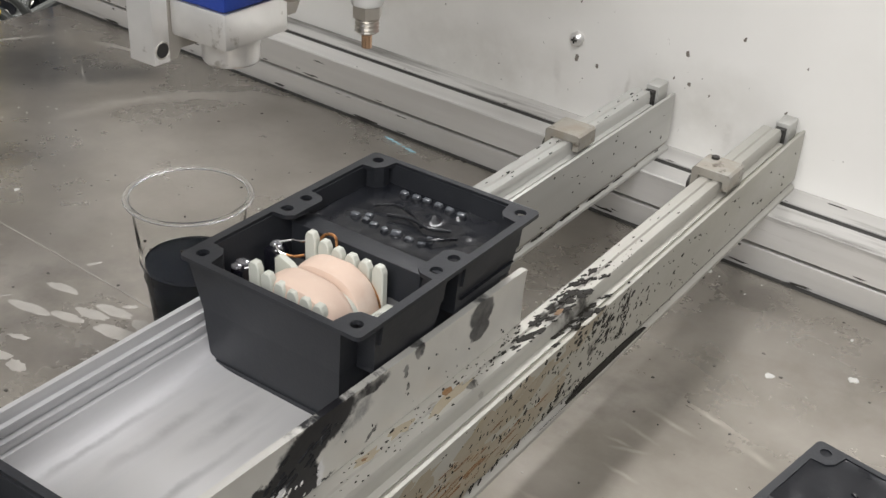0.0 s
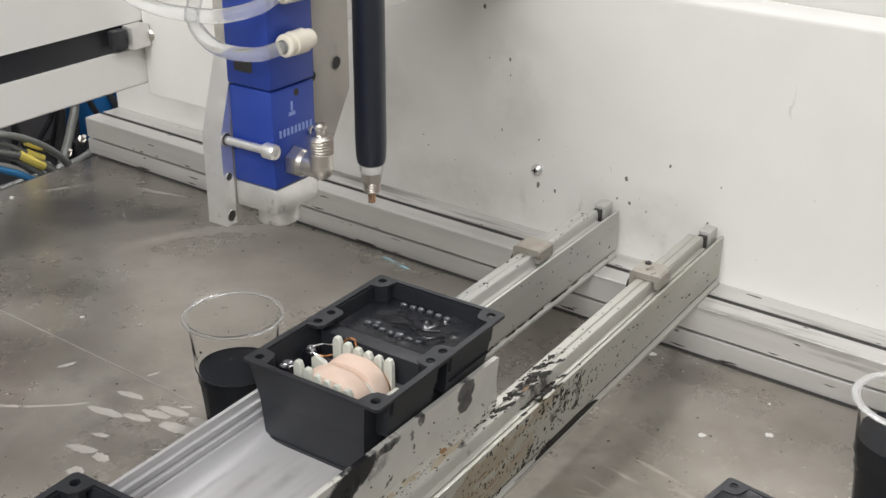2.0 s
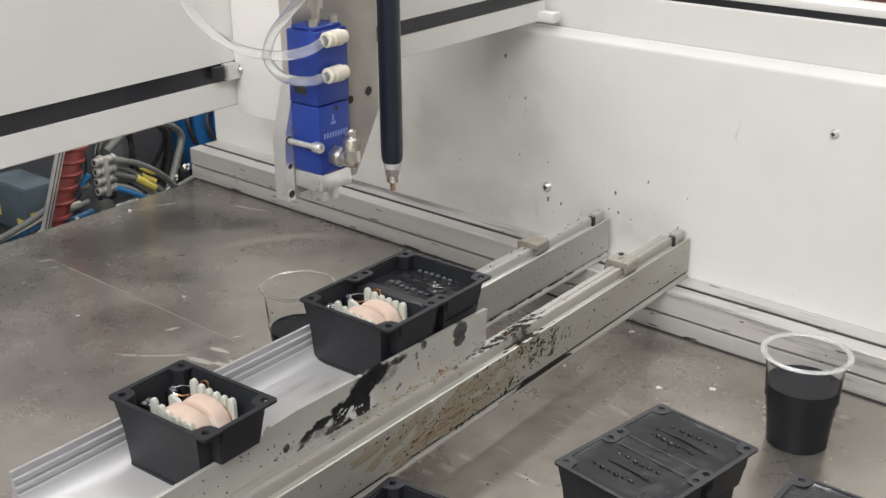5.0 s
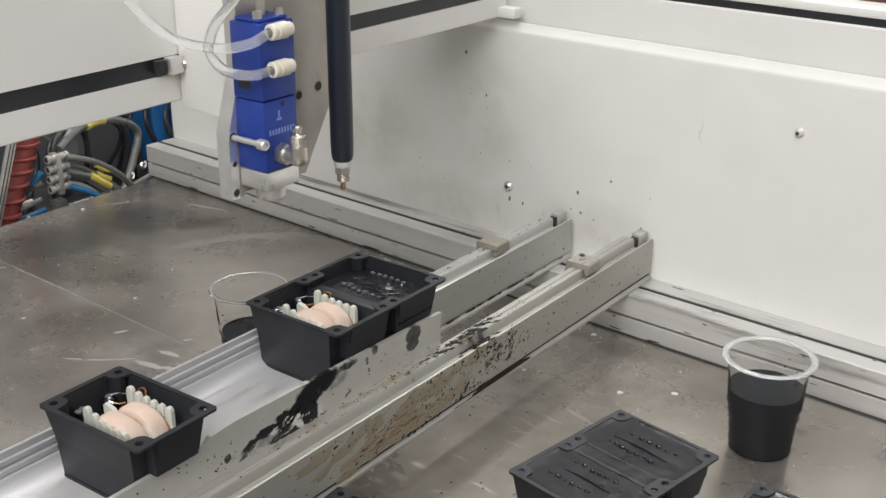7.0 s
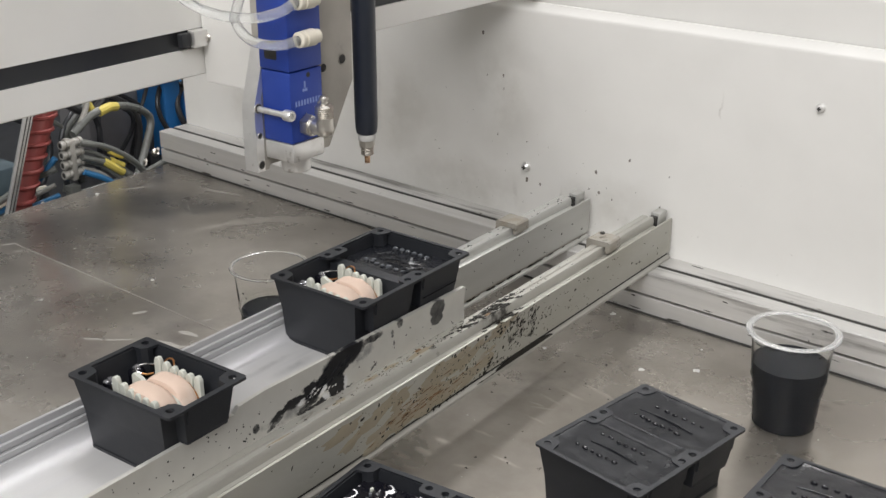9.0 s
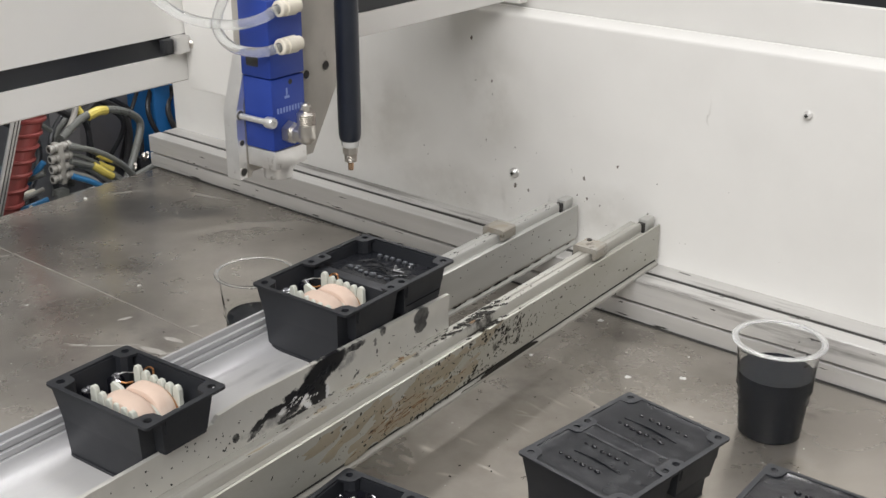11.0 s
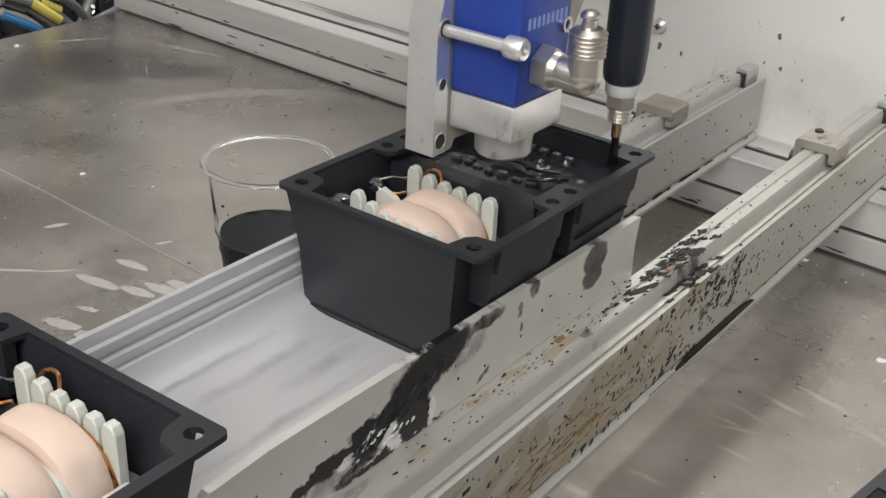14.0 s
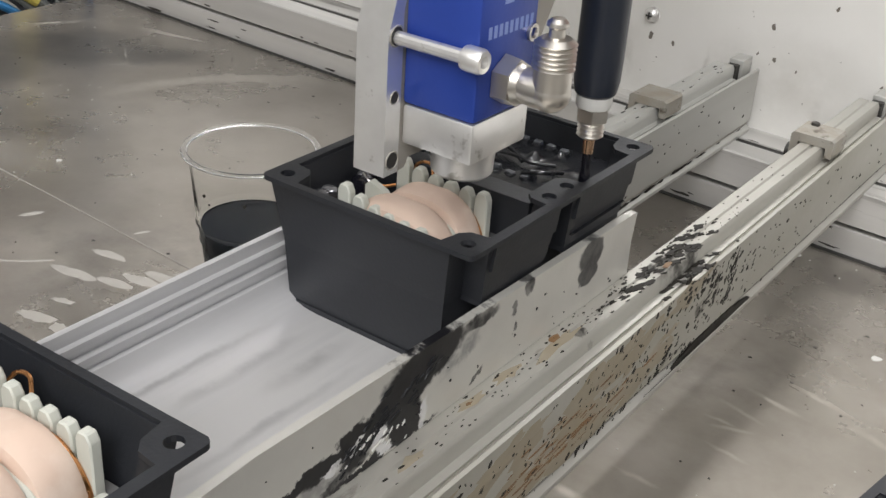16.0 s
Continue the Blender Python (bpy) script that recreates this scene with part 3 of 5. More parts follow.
def rail(xc, dirty):
    """A rail across the bed: an upright web with a lip, a ridge with a groove, and a foot flange."""
    m_top, m_side = (M_ALU_DIRTY, M_ALU_STAIN) if dirty else (M_ALU, M_ALU)
    y0, y1 = (-30.0, 80.4)
    r = empty("cross_rail", "aluminium cross rail spattered with black and amber resin" if dirty else "clean-ish aluminium cross rail under the trough", "rail", "cross rails")
    web = B()
    prism(web, [(xc + 0.25, 5.55), (xc + 0.25, 9.3), (xc + 0.08, 9.35), (xc, 9.2), (xc - 0.25, 9.0), (xc - 0.25, 5.55)], y0, y1)
    part("web", web, m_side, r, "flat upright side with brown runs" if dirty else "")
    part("web_groove", bx(B(), xc - 0.3, xc + 0.06, y0, y1 - 0.1, 5.2, 5.55), M_DARK if dirty else M_PLATE, r, "dark groove under the web")
    part("top_groove", bx(B(), xc - 0.62, xc - 0.25, y0, 77.6, 8.6, 9.12), m_top, r, "dark groove along the top")
    ridge = B()
    prism(ridge, [(xc - 0.62, 8.6), (xc - 0.62, 9.7), (xc - 0.75, 9.95), (xc - 1.15, 9.95), (xc - 1.22, 9.85), (xc - 1.32, 9.85), (xc - 1.4, 9.95), (xc - 1.95, 9.95), (xc - 2.1, 9.8), (xc - 2.1, 8.6)], y0, 77.9)
    part("ridge", ridge, m_top, r)
    foot = B()
    prism(foot, [(xc + 0.35, 4.72), (xc + 0.35, 4.95), (xc + 0.1, 5.2), (xc - 2.2, 5.2), (xc - 2.2, 4.72)], y0, y1)
    part("foot_flange", foot, m_top, r)
    part("inner_wall", bx(B(), xc - 2.1, xc - 1.85, y0, y1 - 1.0, 5.2, 8.6), m_top, r)
    end = B()
    bx(end, xc - 1.35, xc - 0.3, 78.5, 80.2, 8.6, 10.2, 0.12)
    part("end_stop", end, M_ALU, r, "small bright end stop")
    part("end_slot", bx(B(), xc - 1.2, xc - 0.5, 77.95, 78.48, 8.7, 9.9), M_DARK, r, "dark slot by the end stop")
    cy = 66.6 if dirty else 65.4
    clampb = B()
    prism(clampb, [(xc - 2.6, 8.3), (xc - 2.6, 10.35), (xc - 2.45, 10.5), (xc - 0.25, 10.5), (xc - 0.1, 10.35), (xc - 0.1, 9.4), (xc - 0.5, 9.4), (xc - 0.5, 9.97), (xc - 2.15, 9.97), (xc - 2.15, 8.3)], cy + 0.9, cy + 3.2)
    c = part("clamp", clampb, M_CLAMP, r, "scuffed aluminium clamp block bridging the rail")
    if dirty:
        part("clamp_bolt", cyl(B(), (xc - 1.9, cy + 2.8, 10.5), (xc - 1.9, cy + 2.8, 10.65), 0.28, 0.24, 10), M_SPECK, c)
    part("clamp_leg", bx(B(), xc - 2.6, xc - 2.15, cy + 1.0, cy + 3.1, 4.72, 8.3, 0.08), M_PLATE, r)
    part("clamp_screw", cyl(B(), (xc - 2.9, cy + 1.6, 9.0), (xc - 2.5, cy + 1.6, 9.0), 0.5, 0.45, 14), M_SPECK, r, "dark round clamp screw")
    return r


rail(-24.4, True)
rail(-34.35, False)


def flake(bm, p, u, v, n, r, ragged=0.45, seg=9, lift=0.02):
    """A thin ragged patch of size r with axes u and v on a surface with normal n."""
    p, u, v, n = (Vector(q) for q in (p, u, v, n))
    ring, foot = [], []
    lift *= random.uniform(0.55, 1.7)
    for i in range(seg):
        a = 2 * math.pi * i / seg
        k = r * random.uniform(1 - ragged, 1 + ragged * 0.4)
        q = p + u * math.cos(a) * k + v * math.sin(a) * k
        ring.append(bm.verts.new((q * 1.0 + n * lift) * CM))
        foot.append(bm.verts.new((q + (q - p) * 0.12) * CM))
    bm.faces.new(ring)
    for i in range(seg):
        j = (i + 1) % seg
        bm.faces.new((foot[i], foot[j], ring[j], ring[i]))


# spatter on the dirty rail: black lumps, amber runs
random.seed(4)
sp, am, pl = B(), B(), B()
for _ in range(620):
    y = random.gauss(43, 8.5)
    s = random.choice((0.03, 0.04, 0.06, 0.1)) * random.uniform(0.6, 1.2)
    if random.random() < 0.62:
        z = random.uniform(5.3, 9.2)
        flake(sp, (-24.15, y, z), (0, random.uniform(0.5, 1.8), 0.2), (0, 0.5, random.uniform(0.6, 1.8)), (1, 0, 0), s, 0.65)
    else:
        x = random.uniform(-26.3, -25.1)
        flake(sp, (x, y, 9.955), (0.5, 0.2, 0), (0, random.uniform(0.8, 1.8), 0), (0, 0, 1), s)
for y, z, r in ((48.5, 9.0, 0.3), (49.6, 8.9, 0.3), (50.6, 8.3, 0.3), (51.6, 8.2, 0.22), (50.9, 6.9, 0.22), (46.2, 5.9, 0.25), (51.9, 7.4, 0.2), (47.9, 6.0, 0.2)):
    for _ in range(5):
        flake(sp, (-24.15, y + random.gauss(0, 0.5), z + random.gauss(0, 0.3)), (0, random.uniform(0.8, 1.5), 0), (0, 0.2, random.uniform(0.4, 1.0)), (1, 0, 0), r * random.uniform(0.4, 0.8), 0.6)
for i in range(16):
    y = 45.5 + i * 0.55 + random.uniform(-0.2, 0.2)
    flake(sp, (-24.1, y, 5.0), (0, 1.5, 0), (0.2, 0, 0.4), (1, 0, 0.3), random.uniform(0.15, 0.4), 0.5)
for i in range(26):
    flake(sp, (random.uniform(-26.0, -25.15), random.gauss(46.2, 1.6), 9.955), (0.5, 0.3, 0), (0, 1.3, 0), (0, 0, 1), random.uniform(0.1, 0.4), 0.7)
for _ in range(75):
    k = random.gauss(0, 1)
    x = random.uniform(-26.2, -24.2)
    z = 9.955 if x < -25.05 else (9.14 if x < -24.65 else 9.36)
    flake(sp, (x, 50.4 + 1.7 * k, z), (0.6, 0.4, 0), (0.1, 1.3, 0), (0, 0, 1), random.uniform(0.08, 0.42) / (1 + 0.4 * abs(k)), 0.7, 11, 0.03)
    flake(sp, (-24.15, 52.0 + 2.2 * random.gauss(0, 1), random.uniform(6.0, 9.25)), (0, 1.0, 0.3), (0, 0.3, 0.9), (1, 0, 0), random.uniform(0.03, 0.13), 0.7, 10)
for _ in range(40):
    flake(sp, (-24.15, 53.6 + 0.35 * random.gauss(0, 1), random.uniform(6.4, 9.0)), (0, 0.5, 0.1), (0, 0.2, 1.3), (1, 0, 0), random.uniform(0.05, 0.16), 0.7, 10)
for _ in range(60):
    y, z = random.gauss(37.8, 2.8), random.triangular(5.7, 8.4, 6.4)
    flake(am, (-24.15, y, z), (0, random.uniform(3.0, 9.0), random.uniform(0.3, 0.9)), (0, 0, 0.5), (1, 0, 0), random.uniform(0.04, 0.11))
for _ in range(3):
    flake(am, (random.uniform(-26.0, -25.2), random.gauss(46, 4), 9.955), (0.7, 0, 0), (0, 1.6, 0), (0, 0, 1), random.uniform(0.08, 0.25))
af = B()
for _ in range(34):
    flake(af, (-24.152, random.gauss(38.5, 4.5), random.uniform(5.7, 8.8)), (0, random.uniform(1.5, 4.0), 0.4), (0, 0, 0.7), (1, 0, 0), random.uniform(0.25, 0.8), 0.5, 12, 0.008)
for _ in range(6):
    flake(af, (random.uniform(-26.1, -25.3), random.gauss(40, 8), 9.952), (0.5, 0, 0), (0, random.uniform(1.5, 4.0), 0), (0, 0, 1), random.uniform(0.2, 0.5), 0.5, 12, 0.006)
# the cleaner rail carries fewer splashes
for _ in range(70):
    y = random.uniform(48, 79)
    if random.random() < 0.5:
        flake(sp, (-34.1, y, random.uniform(5.7, 9.1)), (0, random.uniform(0.6, 1.8), 0), (0, 0.3, random.uniform(0.5, 1.1)), (1, 0, 0), random.uniform(0.03, 0.10))
    else:
        flake(sp, (random.uniform(-36.2, -35.0), y, 9.955), (0.5, 0.2, 0), (0, random.uniform(0.8, 2.2), 0), (0, 0, 1), random.uniform(0.04, 0.13))
for _ in range(30):
    flake(sp, (-34.05, random.uniform(50, 79), 5.35), (0, random.uniform(2, 4), 0), (0, 0, 0.5), (1, 0, 0), random.uniform(0.1, 0.25), 0.6)
for _ in range(40):
    flake(sp, (-24.1, random.uniform(55, 79), random.uniform(5.3, 9.0)), (0, random.uniform(0.8, 2.0), 0), (0, 0, 0.8), (1, 0, 0), random.uniform(0.03, 0.09))
# Ragged near-black strip just above the foot flange.
lip = B()
edge_line = [(48.0 + 0.25 * k, 5.08 + 0.42 * math.sin(math.pi * k / 36) ** 0.6 + random.uniform(-0.05, 0.12) * math.sin(math.pi * k / 36)) for k in range(37)]
prism(lip, [(48.0, 5.0)] + [(57.0, 5.0)] + edge_line[::-1], -24.2, -24.08, "x")
thing("foot_strip", lip, M_CRUST, "ragged black strip along the rail's foot", "resin crust")
thing("amber_film", af, M_AMBER_FILM, "thin amber resin film on the rail", "resin spatter", kind="stuff")
thing("resin_spatter", sp, M_CRUST, "dried black resin spatter crusted on the rail", "resin spatter", kind="stuff")
thing("resin_runs", am, M_RUST, "amber brown resin runs dried on the rail side", "resin spatter", kind="stuff")

# ---- the trough on the rails ----
trough = empty("trough", "long aluminium U-channel trough lying on the cross rails", "trough")
tb = B()
prism(tb, [(-36.4, 9.97), (-36.4, 12.95), (-36.15, 12.95), (-36.15, 12.45), (-35.95, 12.4), (-35.95, 12.05), (-36.05, 12.0), (-36.05, 11.88), (-35.8, 11.82), (-35.78, 11.5), (-35.86, 11.45), (-35.86, 11.36), (-35.68, 11.3), (-35.52, 10.95), (-35.25, 10.62), (-34.9, 10.4), (-34.4, 10.27), (-33.9, 10.22), (-26.7, 10.22), (-26.7, 9.97)], 7.0, 46.3)
part("channel", tb, M_TROUGH, trough, "stepped channel with a brushed bright floor")
sidep = B()
# the side plate with its stepped and notched upper edge
prism(sidep, [(7.0, 9.97), (7.0, 12.3), (9.0, 12.75), (20.6, 12.9), (21.1, 13.3), (23.5, 13.45), (46.2, 12.95), (46.55, 12.9), (46.35, 11.6), (46.4, 9.97)], -26.69, -26.35, "x")
part("side_plate", sidep, M_SIDE, trough, "pale side plate smeared with black resin")
random.seed(11)
st, wh = B(), B()
for _ in range(46):
    k = random.random()
    flake(st, (-26.35, 27.5 + 5.0 * k + random.gauss(0, 0.4), min(12.7, 10.9 + 1.7 * k + random.gauss(0, 0.25))), (0, random.uniform(0.8, 1.4), 0.4), (0, 0.2, 0.5), (1, 0, 0), random.uniform(0.05, 0.3), 0.6, 11)
for _ in range(90):
    flake(st, (-26.35, random.uniform(8, 45), random.uniform(10.1, 12.4)), (0, 1, 0), (0, 0, 1), (1, 0, 0), random.uniform(0.02, 0.08), 0.5, 8)
for _ in range(16):
    flake(wh, (-26.34, random.gauss(29.2, 0.8), random.gauss(10.7, 0.3)), (0, 1, 0.4), (0, 0.2, 0.7), (1, 0, 0), random.uniform(0.03, 0.14), 0.6, 10, 0.03)
thing("resin_smear", st, M_RESIN_MATT, "glossy black resin smears dried on the trough side", "resin smear", kind="stuff")
thing("chipped_patches", wh, M_PALE, "white chipped patches in the black smear", "resin smear", kind="stuff")

# ---- moulded cases ----


def plate(bm, loops, z0, z1):
    """A flat plate between z0 and z1 with outlines (x, y): the outer one first, then the openings in it."""
    edges, pairs = [], {}
    for loop in loops:
        top = [bm.verts.new(Vector((x, y, z1)) * CM) for x, y in loop]
        for v in top:
            pairs[v] = bm.verts.new(Vector((v.co.x, v.co.y, z0 * CM)))
        edges += [bm.edges.new((a, b)) for a, b in zip(top, top[1:] + top[:1])]
    faces = [f for f in bmesh.ops.triangle_fill(bm, edges=edges, use_beauty=True)["geom"] if isinstance(f, bmesh.types.BMFace)]
    for f in faces:
        bm.faces.new([pairs[v] for v in reversed(f.verts)])
    for e in edges:
        a, b = e.verts
        bm.faces.new((a, b, pairs[b], pairs[a]))
    return bm


def ring_of(cx, cy, r, seg=14):
    return [(cx + r * math.cos(2 * math.pi * k / seg), cy + r * math.sin(2 * math.pi * k / seg)) for k in range(seg)]


def rounded(x0, x1, y0, y1, r, seg=4):
    out = []
    for cx, cy, a0 in ((x0 + r, y0 + r, 180), (x1 - r, y0 + r, 270), (x1 - r, y1 - r, 0), (x0 + r, y1 - r, 90)):
        out += [(cx + r * math.cos(radians(a0 + 90 * k / seg)), cy + r * math.sin(radians(a0 + 90 * k / seg))) for k in range(seg + 1)]
    return out


def skirt(bm, pts, t, z0, z1, draft=0.0):
    """An upright wall of thickness t on a closed outline that runs counter-clockwise."""
    def shifted(d):
        out, n = [], len(pts)
        for k in range(n):
            p, q, r = (Vector(pts[(k + i) % n]) for i in (-1, 0, 1))
            n1, n2 = Vector((-(q - p).y, (q - p).x)).normalized(), Vector((-(r - q).y, (r - q).x)).normalized()
            m = n1 + n2
            out.append(q + m * (d * 2 / m.length_squared if m.length > 1e-6 else 0))
        return out
    rows = []
    for d, z in ((0, z0), (-draft, z1), (t - draft, z1), (t, z0)):
        rows.append([bm.verts.new(Vector((p.x, p.y, z)) * CM) for p in shifted(d)])
    for a, b in zip(rows, rows[1:] + rows[:1]):
        for k in range(len(pts)):
            q = (k + 1) % len(pts)
            bm.faces.new((a[k], a[q], b[q], b[k]))
    return bm


HOLE_X = 4.22


def case(name, label, segs, group=""):
    """A moulded case: a narrow tub, side bulges below a flanged rim, holed ears. Long side along y, hole rows at x -4.22 and 4.22.
    segs: the y of each pair of holes, from the first to the last; a chamber lies between every other pair."""
    c = empty(name, label, "plastic case", group)
    y0, y1 = segs[0], segs[-1]
    part("tub", open_box(B(), -4.12, 3.3, y0 + 0.02, y1 - 0.02, 0.0, 2.95, 0.22, 0.17), M_CASE, c)
    part("foot_ridge", skirt(B(), rounded(-4.2, 3.38, y0 - 0.06, y1 + 0.06, 0.15, 2), 0.3, 0.0, 0.22), M_CASE, c)
    chambers = list(zip(segs[::2], segs[1::2]))
    side = [(-4.29, y0 - 0.15), (3.47, y0 - 0.15)]
    for a, b in chambers:
        s0, s1 = a + (0.95 if a == y0 else 0.1), b - (0.1 if b != y1 else 0.75)
        side += [(3.47, s0), (4.36, s0), (4.36, s1), (3.47, s1)]
        part("bulge_floor", plate(B(), [rounded(3.1, 4.37, s0 + 0.01, s1 - 0.01, 0.12, 2)], 2.68, 2.9), M_CASE, c)
        band = B()
        prism(band, [(4.4, 4.2), (4.72, 4.32), (4.84, 5.4), (4.4, 5.4)], s0 - 0.02, s1 + 0.02)
        part("side_band", band, M_CASE, c, "raised band below the rim")
        part("vent_slit", bx(B(), 4.38, 4.44, (s0 + s1) / 2 - 0.1, (s0 + s1) / 2 + 1.0, 3.62, 3.76), M_DARK, c, "narrow moulded slit")
    side += [(3.47, y1 + 0.15), (-4.29, y1 + 0.15)]
    part("side_wall", skirt(B(), side, 0.2, 2.9, 5.45, 0.36), M_CASE, c)
    gap = [(-3.35, y0 - 0.40), (3.35, y0 - 0.40), (3.5, y0 + 0.45), (3.8, y0 + 0.8), (4.52, y0 + 0.9)]
    for a, b in zip(segs[1:-1:2], segs[2:-1:2]):
        gap += [(4.52, a - 0.7), (3.8, a - 0.6), (3.5, a - 0.3), (3.5, b + 0.3), (3.8, b + 0.6), (4.52, b + 0.7)]
    gap += [(4.52, y1 - 0.9), (3.8, y1 - 0.8), (3.5, y1 - 0.45), (3.35, y1 + 0.38)]
    gap += [(-x, y) for x, y in reversed(gap[2:])]
    holes = [ring_of(x, y, 0.29) for y in segs for x in (-HOLE_X, HOLE_X)]
    part("rim", plate(B(), [rounded(-4.93, 4.93, y0 - 0.74, y1 + 0.70, 0.28), gap] + holes, 5.41, 5.61), M_CASE, c, "flat flanged rim with holed ears", 20)
    for a, b in zip(segs[1:-1:2], segs[2:-1:2]):
        part("divider", bx(B(), -4.1, 3.35, a + 0.08, b - 0.08, 0.2, 4.98, 0.07), M_CASE, c)
    for y in (y0, y1):
        d = 1 if y == y0 else -1
        post = [(-4.25, y), (-3.5, y), (-3.5, y + d * 0.45), (-3.8, y + d * 0.8), (-4.25, y + d * 0.88)]
        part("ear_post", plate(B(), [post], 3.6, 5.405), M_CASE, c)
    return c


def winding(bm, y0, y1, x0, x1, top, low, edge):
    """A taped winding: a broad arch along x, pillowed across y."""
    n, rings = 30, []
    for k in range(13):
        v = -1 + 2 * k / 12
        s = edge + (1 - edge) * (1 - abs(v) ** 3) ** 0.4
        ring = []
        for i in range(n + 1):
            a = math.pi * i / n
            ca, sa = math.cos(a), math.sin(a)
            x = (x0 + x1) / 2 - (x1 - x0) / 2 * (0.5 + 0.5 * s) * math.copysign(abs(ca) ** 0.72, ca)
            z = low + (top - low) * s * abs(sa) ** 0.78 * (1 + 0.02 * noise.noise(Vector((x * 1.3, v, y0))))
            ring.append(bm.verts.new(Vector((x, (y0 + y1) / 2 + v * (y1 - y0) / 2, z)) * CM))
        rings.append(ring)
    for p, q in zip(rings, rings[1:]):
        for i in range(n):
            bm.faces.new((p[i], p[i + 1], q[i + 1], q[i]))
    bm.faces.new(rings[0])
    bm.faces.new(rings[-1][::-1])
    return bm


def tooth(c, x, y, w, d, h):
    """A comb tooth with a chamfered, slightly narrowed top."""
    bm = B()
    prism(bm, [(x - w, 3.3), (x - w, h - 0.28), (x - w * 0.5, h), (x + w * 0.5, h), (x + w, h - 0.28), (x + w, 3.3)], y - d, y + d)
    bmesh.ops.bevel(bm, geom=list(bm.edges), offset=0.05 * CM, segments=1, affect="EDGES")
    part("tooth", bm, M_NYLON, c)


def coil(label):
    """A choke: two taped windings side by side on a milky bobbin with comb teeth; y across the windings."""
    c = empty("choke_coil", label, "coil", "choke coils")
    part("winding", winding(B(), -1.84, -0.02, -2.6, 2.25, 6.0, 2.9, 0.74), M_TAPE, c, "peach taped winding")
    part("winding", winding(B(), 0.0, 1.50, -2.3, 2.2, 6.0, 2.9, 0.84), M_TAPE, c, "peach taped winding")
    part("bare_turn", winding(B(), 1.36, 1.58, -2.1, 2.16, 5.62, 2.9, 0.96), M_COPPER, c, "bare copper turns at the winding's end")
    part("middle_flange", winding(B(), -0.14, 0.10, -2.3, 2.3, 5.45, 3.0, 0.97), M_NYLON, c)
    part("flange_tab", prism(B(), [(-2.5, 3.4), (-2.5, 5.75), (-2.3, 5.95), (-1.6, 5.7), (-1.2, 5.3), (-1.2, 3.4)], -0.28, 0.04), M_NYLON, c)
    part("bobbin_base", bx(B(), -2.8, 2.6, -2.0, 2.05, 2.9, 3.5, 0.08), M_NYLON, c)
    part("base_lip", bx(B(), 2.2, 3.0, -1.2, 1.75, 3.3, 4.4, 0.15), M_NYLON, c)
    for i, h in enumerate((6.38, 6.2, 6.1, 6.08, 6.05, 6.1)):
        tooth(c, -2.1 + i * 0.77, 1.76, 0.31, 0.19, h)
    for i, h in enumerate((6.36, 6.08, 5.86, 5.78, 5.72, 5.66)):
        tooth(c, -2.25 + i * 0.72, -1.70, 0.31, 0.19, h)
    # leads to the soldered terminals
    part("lead", tube(B(), [(-2.1, 1.75, 5.9), (-2.6, 1.55, 5.75), (-3.1, 1.5, 5.65), (-3.55, 1.2, 5.5)], 0.06, 6), M_TIN, c, "bright tinned lead")
    part("lead", tube(B(), [(-2.2, 1.3, 5.3), (-2.55, 1.05, 5.2), (-2.9, 0.85, 5.25)], 0.07, 6), M_COPPER, c, "copper lead")
    part("lead", tube(B(), [(-2.9, 0.85, 5.25), (-3.2, 0.75, 5.35), (-3.55, 0.9, 5.5)], 0.06, 6), M_TIN, c, "bright tinned lead")
    part("lead", tube(B(), [(-2.0, 2.0, 5.7), (-1.7, 2.2, 6.15), (-1.2, 2.25, 6.2), (-0.9, 2.05, 5.8)], 0.07, 6), M_COPPER, c, "copper lead looped over the teeth")
    part("lead", tube(B(), [(2.15, 0.3, 4.15), (2.6, 0.7, 4.5), (3.3, 1.2, 4.62)], 0.035, 6), M_TIN, c, "thin bare lead end")
    random.seed(3)
    for yj in (1.0, -1.1):
        sol = B()
        for _ in range(5):
            ball(sol, (-3.6 + random.uniform(-0.25, 0.2), yj + random.uniform(-0.35, 0.3), 5.38), random.uniform(0.14, 0.28), 1.1, 1.0, 0.55, 12)
        part("solder_joint", sol, M_TIN_WET, c, "shiny solder joint under clear resin")
        blob = B()
        bx(blob, -4.0, -3.15, yj - 0.55, yj + 0.5, 2.9, 5.4, 0.25)
        part("terminal_post", blob, M_RESIN_WET, c, "black terminal block wet with resin")
    return c


